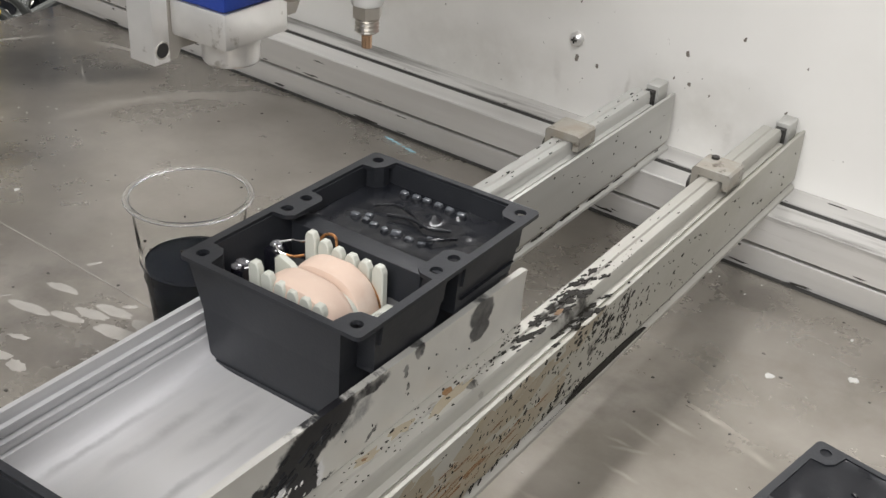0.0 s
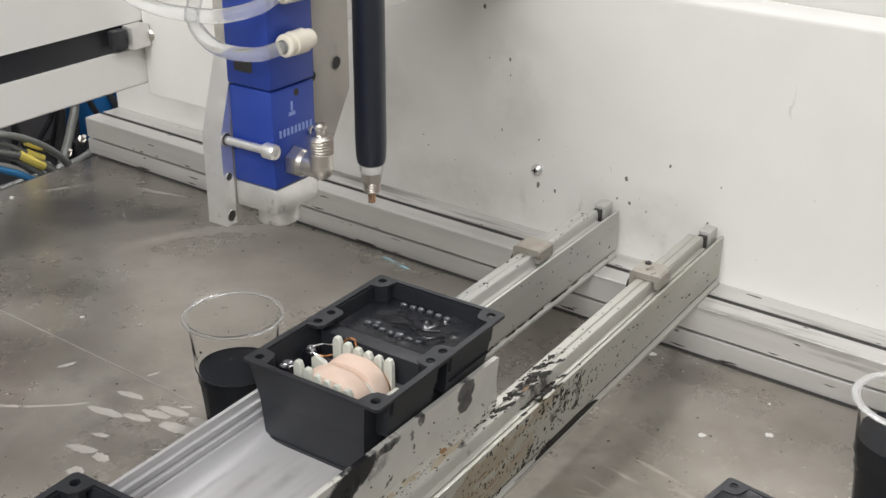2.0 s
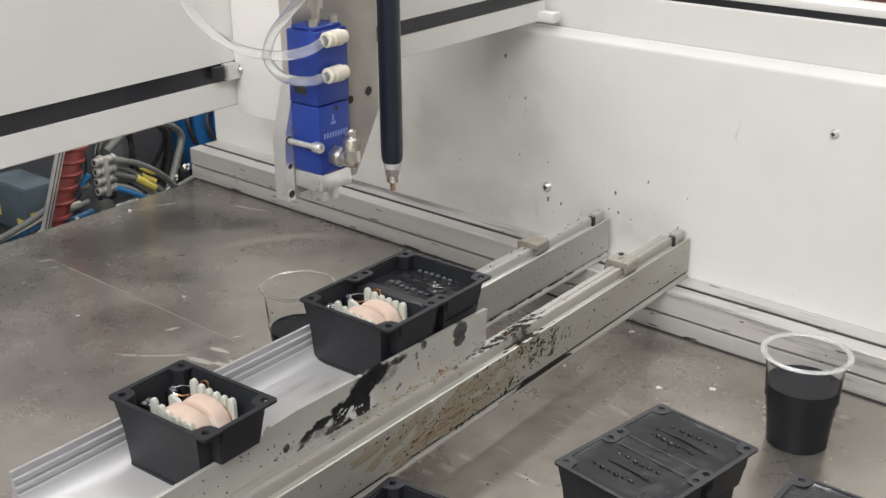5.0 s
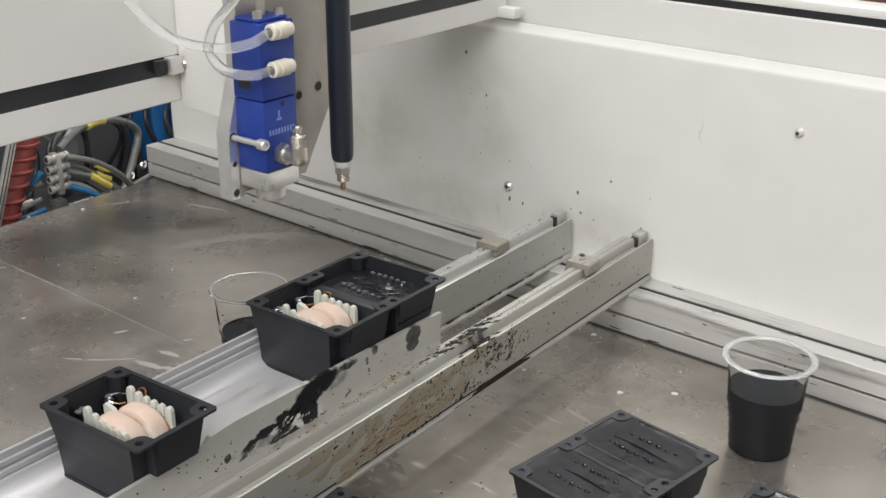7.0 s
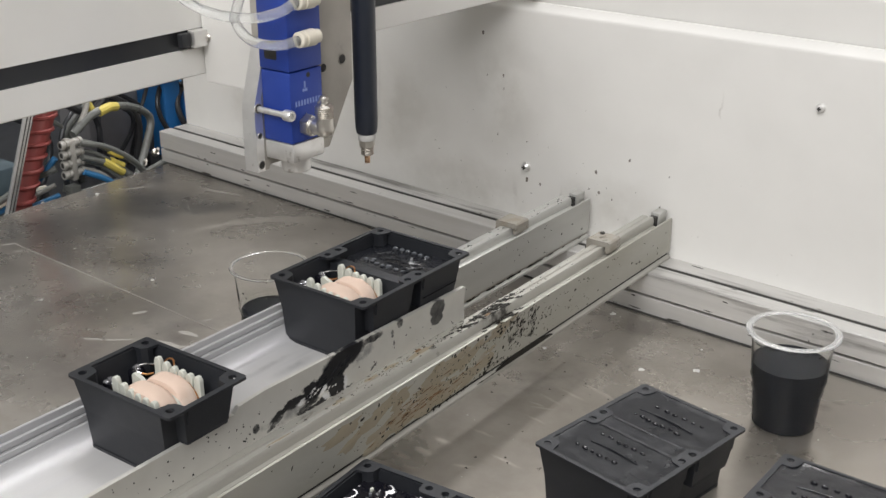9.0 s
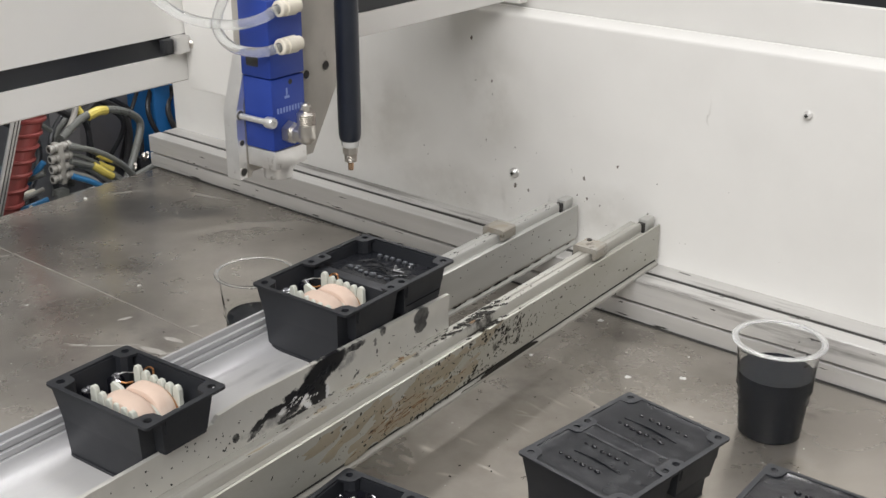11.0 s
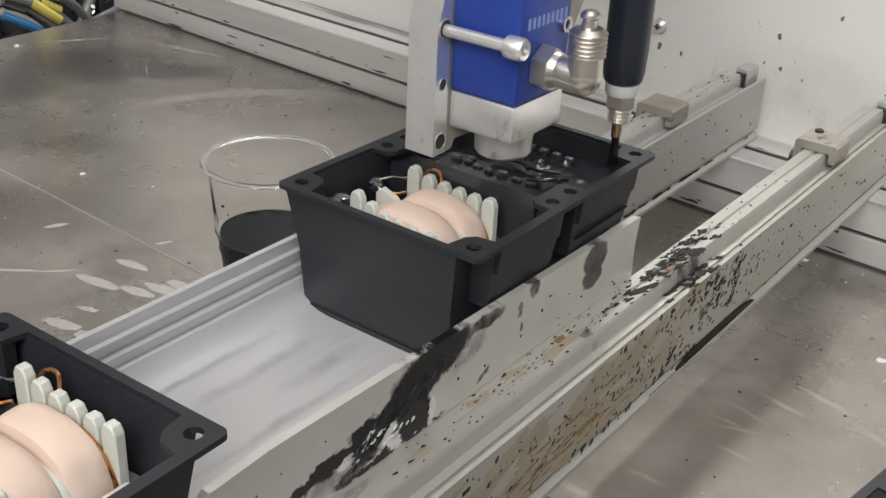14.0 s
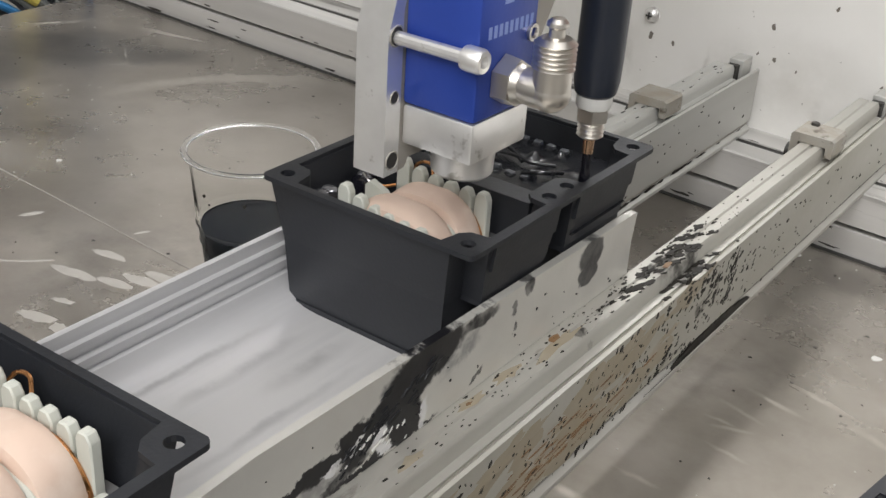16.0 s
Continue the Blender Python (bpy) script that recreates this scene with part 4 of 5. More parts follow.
def potting(name, x0, x1, y0, y1, z, material, label, lumps, seed, waves=0.05, depth=1.0):
    """A skin of resin with ripples; lumps: how many bumps of covered components stand out."""
    random.seed(seed)
    bm = B()
    nx, ny = 44, 32
    peaks = []
    for _ in range(lumps):
        peaks.append((random.uniform(x0 + 0.6, x1 - 0.6), random.uniform(y0 + 0.5, y1 - 0.5), random.uniform(0.12, 0.3), random.uniform(0.1, 0.35)))
    grid = []
    for j in range(ny + 1):
        row = []
        for i in range(nx + 1):
            x, y = x0 + (x1 - x0) * i / nx, y0 + (y1 - y0) * j / ny
            h = waves * noise.noise(Vector((x * 0.8, y * 0.8, seed))) * 2 + 0.4 * waves * noise.noise(Vector((x * 3, y * 3, seed)))
            for px, py, pr, ph in peaks:
                d = ((x - px) ** 2 + (y - py) ** 2) / pr ** 2
                h += ph * math.exp(-d)
            edge = min(i, nx - i, j, ny - j)
            h += (0.05, 0.02, 0.01)[edge] if edge < 3 else 0
            row.append(bm.verts.new(Vector((x, y, z + h)) * CM))
        grid.append(row)
    for j in range(ny):
        for i in range(nx):
            bm.faces.new((grid[j][i], grid[j][i + 1], grid[j + 1][i + 1], grid[j + 1][i]))
    low = [bm.verts.new(Vector(q) * CM) for q in ((x0, y0, z - depth), (x1, y0, z - depth), (x1, y1, z - depth), (x0, y1, z - depth))]
    bm.faces.new(low[::-1])
    ob = thing(name, bm, material, label, "resin filling", smooth=60)
    return ob


def put_in(ob, m):
    ob.matrix_basis = m @ ob.matrix_basis
    return ob


# the case under the nozzle, on the trough
A_AT = at_cm(-31.17, 0, 10.22)
put_in(case("plastic_case", "black two-chamber plastic case standing in the trough", [34.4, 39.7, 41.0, 46.4], "two-chamber cases"), A_AT)
put_in(coil("peach-taped choke coil on a milky bobbin inside the two-chamber case"), at_cm(-31.2, 37.28, 9.3))
put_in(potting("resin_filling", 3.6, 4.6, 41.2, 45.6, 4.5, M_RESIN, "glossy black resin in the rear chamber's side pocket", 0, 5, 0.045), A_AT)
put_in(potting("resin_filling", -4.4, 3.6, 40.95, 46.5, 4.5, M_RESIN, "glossy black resin half filling the rear chamber", 3, 5, 0.045), A_AT)
put_in(potting("resin_filling", -4.0, 3.3, 34.6, 39.75, 3.1, M_GEL, "thin grey resin at the bottom of the coil chamber", 0, 6), A_AT)

# small components standing out of the resin
random.seed(21)


def chip(x, y, z, sx, sy, sz, turn, material, label):
    ch = empty("capacitor", label, "component", "components in resin", at=at_cm(x, y, z, 0, 0, turn))
    part("body", bx(B(), -sx, sx, -sy, sy, -0.25, sz, 0.07), material, ch)
    part("resin_collar", lathe(B(), [(sx * 1.5, -0.05), (sx * 1.25, 0.06), (sx * 0.9, 0.1)], 14), M_RESIN_MATT, ch, "black resin crept up its foot")
    return ch


M_CHIP = mat("grey_ceramic_chip", (0.10, 0.107, 0.118), 0.3, 0, (0.09, 0.10, 0.11), 60, 0.7, 0.1, 300, (0.02, 0.02, 0.024), 200, 0.5)
for i, (x, y) in enumerate(((-33.3, 45.9), (-32.6, 45.95), (-32.0, 46.0), (-31.3, 46.0), (-30.6, 45.95), (-29.9, 45.9))):
    chip(x, y, 14.73, 0.2, 0.15, 0.24, random.uniform(-15, 15), M_CHIP, "small grey ceramic chip half sunk in resin")
for x, y in ((-33.8, 42.7), (-33.2, 42.75), (-32.6, 42.6), (-31.9, 42.5), (-31.2, 42.5), (-30.5, 42.55), (-29.8, 42.6), (-33.3, 43.1), (-29.6, 42.9)):
    chip(x, y, 14.70, random.uniform(0.14, 0.24), 0.14, random.uniform(0.15, 0.34), random.uniform(-30, 30), M_CHIP, "small resin-coated component half sunk in resin")
for pts, label in (([(-33.6, 43.9, 14.95), (-32.6, 44.3, 15.1), (-31.4, 44.1, 15.05), (-30.6, 43.6, 14.9)], "resin-coated wire lying on the filling"),
                   ([(-32.5, 43.5, 14.95), (-31.3, 43.8, 15.0), (-30.2, 43.7, 14.95), (-29.3, 44.2, 14.9)], "resin-coated wire lying on the filling"),
                   ([(-30.0, 42.6, 14.9), (-29.2, 42.9, 15.05), (-28.7, 43.8, 14.9)], "resin-coated wire lying on the filling")):
    thing("wire", tube(B(), pts, 0.09, 8), M_RESIN, label, "wire", "wires in resin")

# the single-chamber case nearer in the trough
B_AT = at_cm(-30.3, 17.75, 10.22, 0, 0, 1.5)
put_in(case("plastic_case", "black single-chamber plastic case standing in the trough", [-2.65, 2.65], "single-chamber cases"), B_AT)
put_in(coil("peach-taped choke coil on a milky bobbin inside the single-chamber case"), at_cm(-30.35, 17.95, 9.3, 0, 0, 1.5))
put_in(potting("resin_filling", -4.0, 3.3, -2.45, 2.45, 3.1, M_GEL, "thin grey resin at the bottom of the coil chamber", 0, 7), B_AT)


def ridge_row(m, x0, x1, y, z, n, seed, material, label):
    """A row of resin-covered bumps over buried components."""
    random.seed(seed)
    row = empty("component_row", label, "component row", "component rows under resin")
    for i in range(n):
        x = x0 + (x1 - x0) * i / max(1, n - 1) + random.uniform(-0.08, 0.08)
        bump = B()
        ball(bump, (x, y + random.uniform(-0.08, 0.08), z), random.uniform(0.13, 0.24), 1.3, 0.8, 0.6, 10)
        part("component", bump, material, row, smooth=60)
    return put_in(row, m)


def full_case(m, label, seed, fill, level):
    segs = [-6.0, -0.7, 0.6, 6.0]
    put_in(case("plastic_case", label, segs, "two-chamber cases"), m)
    glossy = "dull" if fill is M_RESIN_MATT else "wet glossy"
    put_in(potting("resin_filling", -4.5, 4.5, -6.36, -0.62, level, fill, glossy + " black resin filling a chamber to the brim", 0, seed, 0.02, 0.1), m)
    put_in(potting("resin_filling", -4.5, 4.5, 0.52, 6.34, level, fill, glossy + " black resin filling a chamber to the brim", 0, seed + 1, 0.02, 0.1), m)
    put_in(potting("resin_filling", -3.62, 3.62, -0.95, 0.85, level + 0.015, fill, glossy + " black resin skin over the divider", 0, seed + 2, 0.02, 0.1), m)
    for k, (x0, x1, y, n) in enumerate(((-2.4, 1.6, 2.3, 7), (-1.8, 2.4, 4.4, 6), (-2.2, 1.6, -1.9, 6), (-2.6, 0.9, -4.4, 6))):
        ridge_row(m, x0, x1, y, level + 0.04, n, seed + 10 + k, M_RESIN_WET, "row of small components under black resin")
    for k, (x0, x1, y) in enumerate(((-2.6, 2.4, 3.2), (-2.2, 2.2, -3.3))):
        put_in(thing("wire", tube(B(), [(x0, y, level), ((x0 + x1) / 2, y + 0.12, level + 0.05), (x1, y - 0.1, level)], 0.08, 8), fill, "resin-covered wire across the filling", "wire", "wires in resin"), m)


full_case(at_cm(-8.85, 45.45, 0.0, 0, 0, -9.6), "black two-chamber plastic case filled with dull resin", 30, M_RESIN_MATT, 5.51)
full_case(at_cm(5.6, 42.9, 0.0, 0, 0, -1.0), "black two-chamber plastic case filled with shiny resin", 50, M_RESIN, 5.49)

# the long case with wet resin, lying across
E_AT = at_cm(-22.45, 25.5, 0.0, 0, 0, -85.2)
put_in(case("plastic_case", "black three-chamber plastic case with wet resin", [0, 5.35, 6.7, 12.0, 13.3, 18.6], "three-chamber cases"), E_AT)
for k, (a, b) in enumerate(((0.4, 5.1), (6.9, 11.7), (13.5, 18.2))):
    put_in(potting("resin_filling", -4.0, 4.1, a - 0.25, b + 0.25, 4.7, M_RESIN_WET, "wet mirror-black resin filling a chamber", 6, 70 + k, 0.10), E_AT)
    random.seed(80 + k)
    for x0, y0, dx, dy, n in ((-2.8, a + 0.9, 1.0, 0.25, 7), (-1.2, a + 3.2, 0.9, -0.2, 6)):
        for i in range(n):
            b_ = bx(B(), -random.uniform(0.1, 0.2), random.uniform(0.1, 0.2), -0.1, 0.1, -0.2, random.uniform(0.05, 0.2), 0.06)
            ob = thing("component", b_, M_NYLON if i % 3 == 0 else M_CHIP, "small component standing out of wet resin", "component", "components in resin")
            ob.matrix_basis = E_AT @ at_cm(x0 + i * 0.55, y0 + dy * i + random.uniform(-0.1, 0.1), 4.85, 0, 0, random.uniform(-40, 40))
    for i in range(4):
        x, y, w = random.uniform(-3.2, 2.2), random.uniform(a + 0.6, b - 0.6), random.uniform(0.3, 0.8)
        put_in(thing("wire", tube(B(), [(x, y, 4.75), (x + w * 0.5, y + random.uniform(-0.2, 0.2), 5.0), (x + w, y + random.uniform(-0.3, 0.3), 4.8)], random.uniform(0.05, 0.09), 8), M_NYLON if i % 2 else M_TIN, "short bare lead standing out of wet resin", "wire", "wires in resin"), E_AT)
    put_in(thing("wire", tube(B(), [(-3.4, a + 0.8, 4.8), (-1.5, a + 2.2, 5.0), (0.4, a + 2.0, 5.1), (2.8, a + 3.0, 4.8)], 0.07, 8), M_RESIN_WET, "dark wire in wet resin", "wire", "wires in resin"), E_AT)
    put_in(thing("wire", tube(B(), [(-3.2, a + 3.9, 4.8), (-0.5, a + 3.6, 5.1), (1.4, a + 1.4, 5.0), (3.2, a + 0.9, 4.8)], 0.06, 8), M_GREY_TUBE, "grey lead in wet resin", "wire", "wires in resin"), E_AT)

# ---- cups ----


def cup(x, y, level, label, lip_width, wall_material, rim_material):
    c = empty("plastic_cup", label, "cup", "cups", at=at_cm(x, y, 0.02))
    wall_ = B()
    out = [(0, 0.0), (2.5, 0.0), (2.66, 0.1), (2.76, 1.4), (2.92, 3.3), (3.02, 3.42), (2.97, 3.55), (3.08, 4.4), (3.2, 4.55), (3.15, 4.7), (3.42, 8.35), (3.52, 8.55), (3.56, 8.72)]
    inn = [(3.50, 8.72), (3.46, 8.56), (3.36, 8.35), (3.09, 4.7), (3.02, 4.4), (2.91, 3.5), (2.70, 1.4), (2.60, 0.08), (0, 0.03)]
    lathe(wall_, out + inn, 56)
    part("wall", wall_, wall_material, c, "clear thin plastic wall")
    lip = [(3.66 + lip_width * math.cos(a), 8.76 + 0.12 * math.sin(a)) for a in [2 * math.pi * k / 10 for k in range(11)]]
    part("rolled_rim", lathe(B(), lip, 56), rim_material, c, "rolled plastic rim")
    liq = B()
    def rad(z):
        return float(np.interp(z, [0.03, 0.12, 1.4, 3.5, 4.4, 4.7, 8.55], [2.60, 2.64, 2.74, 2.95, 3.06, 3.12, 3.42]))
    prof = [(0, 0.045), (2.55, 0.045)] + [(rad(z) - 0.015, z) for z in np.linspace(0.14, level, 12)] + [(rad(level) - 0.12, level - 0.06), (0, level - 0.08)]
    lathe(liq, [(r, float(z)) for r, z in prof], 56)
    part("resin", liq, M_RESIN_CUP, c, "black liquid resin")
    random.seed(int(abs(x)))
    for _ in range(6):
        a = random.uniform(0, 6.28)
        z = random.uniform(level + 0.5, 8.2)
        part("drop", ball(B(), (rad(z) * math.cos(a), rad(z) * math.sin(a), z), random.uniform(0.06, 0.13), seg=8), M_SPECK, c, "dark resin drop on the wall")
    return c


cup(-49.75, 46.65, 4.2, "clear plastic cup half full of black resin on the bed", 0.2, M_CUP, M_RIM)
cup(-4.2, 63.3, 5.9, "clear plastic cup two thirds full of black resin beside the cases", 0.3, M_CUP_MILKY, M_RIM_MILKY)

# ---- dispensing head ----
HOME = (-32.5, 33.5, 27.2)
head_ = empty("dispensing_head", "blue dispensing valve and black hose nozzle on a mounting plate", "dispensing head", at=at_cm(*HOME))
part("valve_foot", bx(B(), -2.9, 0, 0, 3.36, -1.45, 0, 0.14), M_SATIN, head_, "machined bare aluminium block")
part("outlet", lathe(B(), [(0, -2.2), (0.5, -2.2), (0.55, -2.52), (1.02, -2.52), (1.1, -2.42), (1.12, -1.9), (1.2, -1.42), (0, -1.42)], 28, (-1.45, 1.68, 0)), M_SATIN, head_, "round worn outlet")
lower = part("valve_body", bx(B(), -2.9, 0.02, -0.02, 3.36, 0.02, 5.3, 0.14), M_BLUE, head_, "blue anodised lower body")
part("valve_cylinder", bx(B(), -2.95, 0.05, -0.05, 3.4, 5.36, 10.9, 0.14), M_BLUE, head_, "blue anodised upper cylinder")
part("cylinder_window", bx(B(), -2.5, -1.0, -0.09, 0.3, 6.0, 7.0, 0.22), M_DARK, head_, "dark oblong window")
part("cylinder_cap", bx(B(), -2.7, -0.2, 0.2, 3.1, 10.9, 11.2, 0.14), M_BLUE, head_)
part("cap_screw", cyl(B(), (-0.7, 0.6, 10.8), (-0.7, 0.6, 11.7), 0.36, 0.33, 18), M_CHROME, head_, "silver socket screw")
part("cap_screw", cyl(B(), (-0.7, 2.7, 10.8), (-0.7, 2.7, 11.7), 0.36, 0.33, 18), M_CHROME, head_, "silver socket screw")
part("adjuster_rod", lathe(B(), [(0, 11.0), (0.35, 11.0), (0.35, 12.3), (0.6, 12.3), (0.6, 13.1), (0.3, 13.1), (0.3, 15), (0, 15)], 20, (-1.5, 1.7, 0)), M_CHROME, head_, "threaded adjuster rod")

# engraving on the blue body: an arrow sign and a code that cannot be read
part("arrow_mark", bx(B(), 0.02, 0.035, 1.25, 1.75, 3.75, 3.95), M_BLUE_LINE, head_, "pale engraved arrow sign")
part("arrow_mark", bx(B(), 0.02, 0.035, 1.42, 1.58, 4.0, 4.5), M_BLUE_LINE, head_, "pale engraved arrow sign")
for i in range(9):
    part("code_bar", bx(B(), 0.02, 0.035, 0.45 + i * 0.3, 0.62 + i * 0.3, 2.75, 3.15), M_BLUE_LINE, head_, "pale engraved code bar")
part("port_hole", cyl(B(), (0.0, 1.9, 4.9), (0.03, 1.9, 4.9), 0.2, 0.2, 16), M_DARK, head_, "small dark port")

# mounting plate: chamfered on one side, tapered on the other
pl_ = B()
prism(pl_, [(-0.85, -2.45), (0.3, -2.45), (0.5, -2.1), (7.0, -2.3), (10.0, 2.6), (10.0, 20), (0.6, 20), (0.6, 6.9), (-0.85, 2.5)], -4.2, -2.93, "x")
part("mounting_plate", pl_, M_PLATE, head_, "dull machined mounting plate")
edge_ = B()
prism(edge_, [(-0.87, -2.47), (-0.1, -2.47), (-0.1, 3.2), (0.5, 5.0), (0.5, 6.8), (-0.87, 2.5)], -4.22, -2.9, "x")
part("plate_edge", edge_, M_SATIN, head_, "bright milled edge of the plate")
for y, z, r in ((-0.45, -1.95, 0.32), (-0.45, 0.3, 0.22), (-0.45, 2.4, 0.34), (6.6, 4.1, 0.36), (8.8, 4.4, 0.40)):
    hole = lathe(B(), [(r * 1.12, 0.0), (r * 1.0, 0.035), (r * 0.9, -0.0)], 20)
    h = part("bolt_hole", hole, M_PLATE, head_)
    h.matrix_basis = at_cm(-2.9, y, z, 0, 90, 0)
    part("bore", cyl(B(), (-2.92, y, z), (-2.885, y, z), r * 0.9, r * 0.9, 20), M_DARK, head_, "dark bore")
# tie rod beside the valve
part("tie_rod", cyl(B(), (-2.9, -0.42, 2.35), (0.0, -0.42, 2.35), 0.23, 0.23, 12), M_SATIN, head_, "bright tie rod")
part("tie_rod_head", lathe(B(), [(0, 0), (0.4, 0), (0.42, 0.08), (0.42, 0.6), (0.36, 0.72), (0.2, 0.72), (0.16, 0.5), (0, 0.5)], 22), M_SATIN, head_, "round socket head").matrix_basis = at_cm(-0.2, -0.42, 2.35, 0, 90, 0)

# elbow fitting on the side
EY, EZ = 1.5, 1.25
el = part("elbow_fitting", cyl(B(), (0.45, EY, EZ), (1.9, EY, EZ), 0.60, 0.62, 22), M_CHROME, head_, "nickel-plated elbow fitting")
ball_ = B()
ball(ball_, (1.85, EY, EZ), 0.66, seg=22)
part("elbow_corner", ball_, M_CHROME, el)
part("hex_collar", cyl(B(), (0.05, EY, EZ), (0.65, EY, EZ), 0.86, 0.80, 6), M_CHROME, el, "hexagonal collar")
part("collar_ring", cyl(B(), (0.58, EY, EZ), (0.9, EY, EZ), 0.70, 0.62, 24), M_CHROME, el)
part("elbow_riser", cyl(B(), (1.85, EY, EZ), (1.85, EY, EZ + 0.85), 0.64, 0.62, 22), M_CHROME, el)
thr = [(0, EZ + 0.8)]
for k in range(6):
    thr += [(0.70, EZ + 0.84 + k * 0.16), (0.60, EZ + 0.92 + k * 0.16)]
thr += [(0.5, EZ + 1.8), (0.27, EZ + 1.84), (0.25, EZ + 2.1), (0.36, EZ + 2.18), (0.34, EZ + 2.3), (0.22, EZ + 2.42), (0, EZ + 2.44)]
part("thread", lathe(B(), thr, 24, (1.85, EY, 0)), M_CHROME, el, "threaded nipple")
part("port_ring", lathe(B(), [(0.3, 0), (0.3, 0.12), (0.2, 0.12), (0.18, 0.02)], 20), M_CHROME, head_, "small ring in the plate").matrix_basis = at_cm(0.02, 3.0, 2.5, 0, 90, 0)

# push fittings and air tubes
for z, k in ((7.75, 0), (10.4, 1)):
    f = part("push_fitting", lathe(B(), [(0.30, 0), (0.52, 0), (0.58, 0.08), (0.58, 0.35), (0.46, 0.4), (0.46, 0.55), (0.6, 0.6), (0.62, 1.5), (0.5, 1.6), (0.5, 2.0), (0.3, 2.05), (0, 2.05)], 26), M_FIT, head_, "ivory push-in air fitting")
    f.matrix_basis = at_cm(0.75, 0.3, z, -90, 0, 0)
    part("fitting_stem", cyl(B(), (0.0, 1.5, z), (0.8, 1.5, z), 0.42, 0.42, 16), M_FIT, head_)
part("air_tube", tube(B(), [(0.75, 1.0, 10.4), (0.72, 0.2, 10.35), (0.2, -1.0, 9.8), (-1.6, -2.2, 9.4), (-4.6, -3.4, 9.8), (-7.0, -4.4, 11.4), (-8.4, -5.0, 13.6), (-8.9, -5.2, 17.0)], 0.36, 14), M_TUBE, head_, "milky clear air tube")
part("air_tube", tube(B(), [(0.75, 1.0, 7.75), (0.7, 0.2, 7.7), (0.0, -1.0, 7.5), (-1.6, -1.9, 7.8), (-2.7, -2.2, 9.0), (-2.3, -2.0, 10.8), (-0.9, -1.4, 12.6), (0.6, -0.8, 14.6), (1.4, -0.4, 18)], 0.36, 14), M_TUBE, head_, "milky clear air tube")

# hose with its nozzle
NX, NY = -0.06, 8.25
part("hose", lathe(B(), [(0, -1.08), (0.66, -1.08), (0.80, -0.93), (0.88, -0.5), (0.91, 0.4), (0.92, 26), (0, 26)], 32, (NX, NY, 0)), M_HOSE, head_, "thick navy-black hose")
nz = part("nozzle", lathe(B(), [(0, -2.1), (0.60, -2.1), (0.65, -2.05), (0.65, -1.6), (0.60, -1.54), (0, -1.54)], 6, (NX, NY, 0)), M_CHROME, head_, "nickel nozzle fitting", 20)
part("collar", lathe(B(), [(0, -1.55), (0.64, -1.55), (0.69, -1.45), (0.70, -1.0), (0, -1.0)], 28, (NX, NY, 0)), M_COLLAR, nz, "frosted white collar")
thr = [(0, -2.76)]
for k in range(4):
    thr += [(0.44, -2.76 + k * 0.165), (0.53, -2.68 + k * 0.165)]
thr += [(0.44, -2.08), (0, -2.08)]
part("thread", lathe(B(), thr, 24, (NX, NY, 0)), M_CHROME, nz, "threaded end")
part("tip_tube", lathe(B(), [(0.15, -3.3), (0.15, -3.44), (0.22, -3.44), (0.23, -2.7), (0, -2.7)], 20, (NX, NY, 0)), M_BRASS, nz, "copper-coloured tip")
part("hose_clip", bx(B(), -3.0, -0.7, 7.9, 8.6, 15.0, 16.5, 0.1), M_PLATE, head_)
part("hose_arm", bx(B(), -3.85, -2.9, 6.0, 8.6, 15.0, 16.5, 0.1), M_PLATE, head_)
strand = part("resin_strand", lathe(B(), [(0, -1.5), (0.24, -1.45), (0.20, -0.9), (0.17, -0.3), (0.22, 0.0), (0, 0.0)], 14), M_RESIN_WET, head_, "thin strand of black resin from the tip")

# carriage and gantry
carriage = empty("gantry_carriage", "white sheet-metal carriage box on the gantry beam", "carriage", at=at_cm(0, 0, 0))
part("cover", bx(B(), -44.42, -36.4, 36.0, 42.5, 29.6, 58, 0.25), M_PAINT, carriage)
part("strip_clamp", bx(B(), -44.45, -43.6, 34.6, 35.9, 32.7, 34.0, 0.08), M_SATIN, carriage, "metal clamp on the cover strip")
part("clamp_block", bx(B(), -44.48, -43.9, 33.6, 34.5, 32.8, 33.9, 0.08), M_SLOT, carriage)
scw = B()
ball(scw, (-43.7, 35.95, 33.3), 0.34, 1, 0.5, 1, 14)
part("cover_screw", scw, M_CHROME, carriage, "cross-head screw")
gantry = empty("gantry_beam", "white painted gantry beam with a dark cover strip", "gantry beam")
gb = B()
prism(gb, [(-53, 30.3), (-44.6, 30.3), (-44.5, 30.4), (-44.5, 32.5), (-44.9, 32.5), (-44.9, 34.0), (-44.5, 34.0), (-44.5, 48), (-53, 48)], -70, 81.9)
part("beam", gb, M_PAINT, gantry)
part("cover_strip", bx(B(), -44.89, -44.7, -69.5, 81.8, 32.52, 33.98), M_SLOT, gantry, "dark steel cover strip")
part("foot_block", bx(B(), -44.6, -42.4, 80.4, 81.9, 30.3, 31.4, 0.1), M_PAINT, gantry)

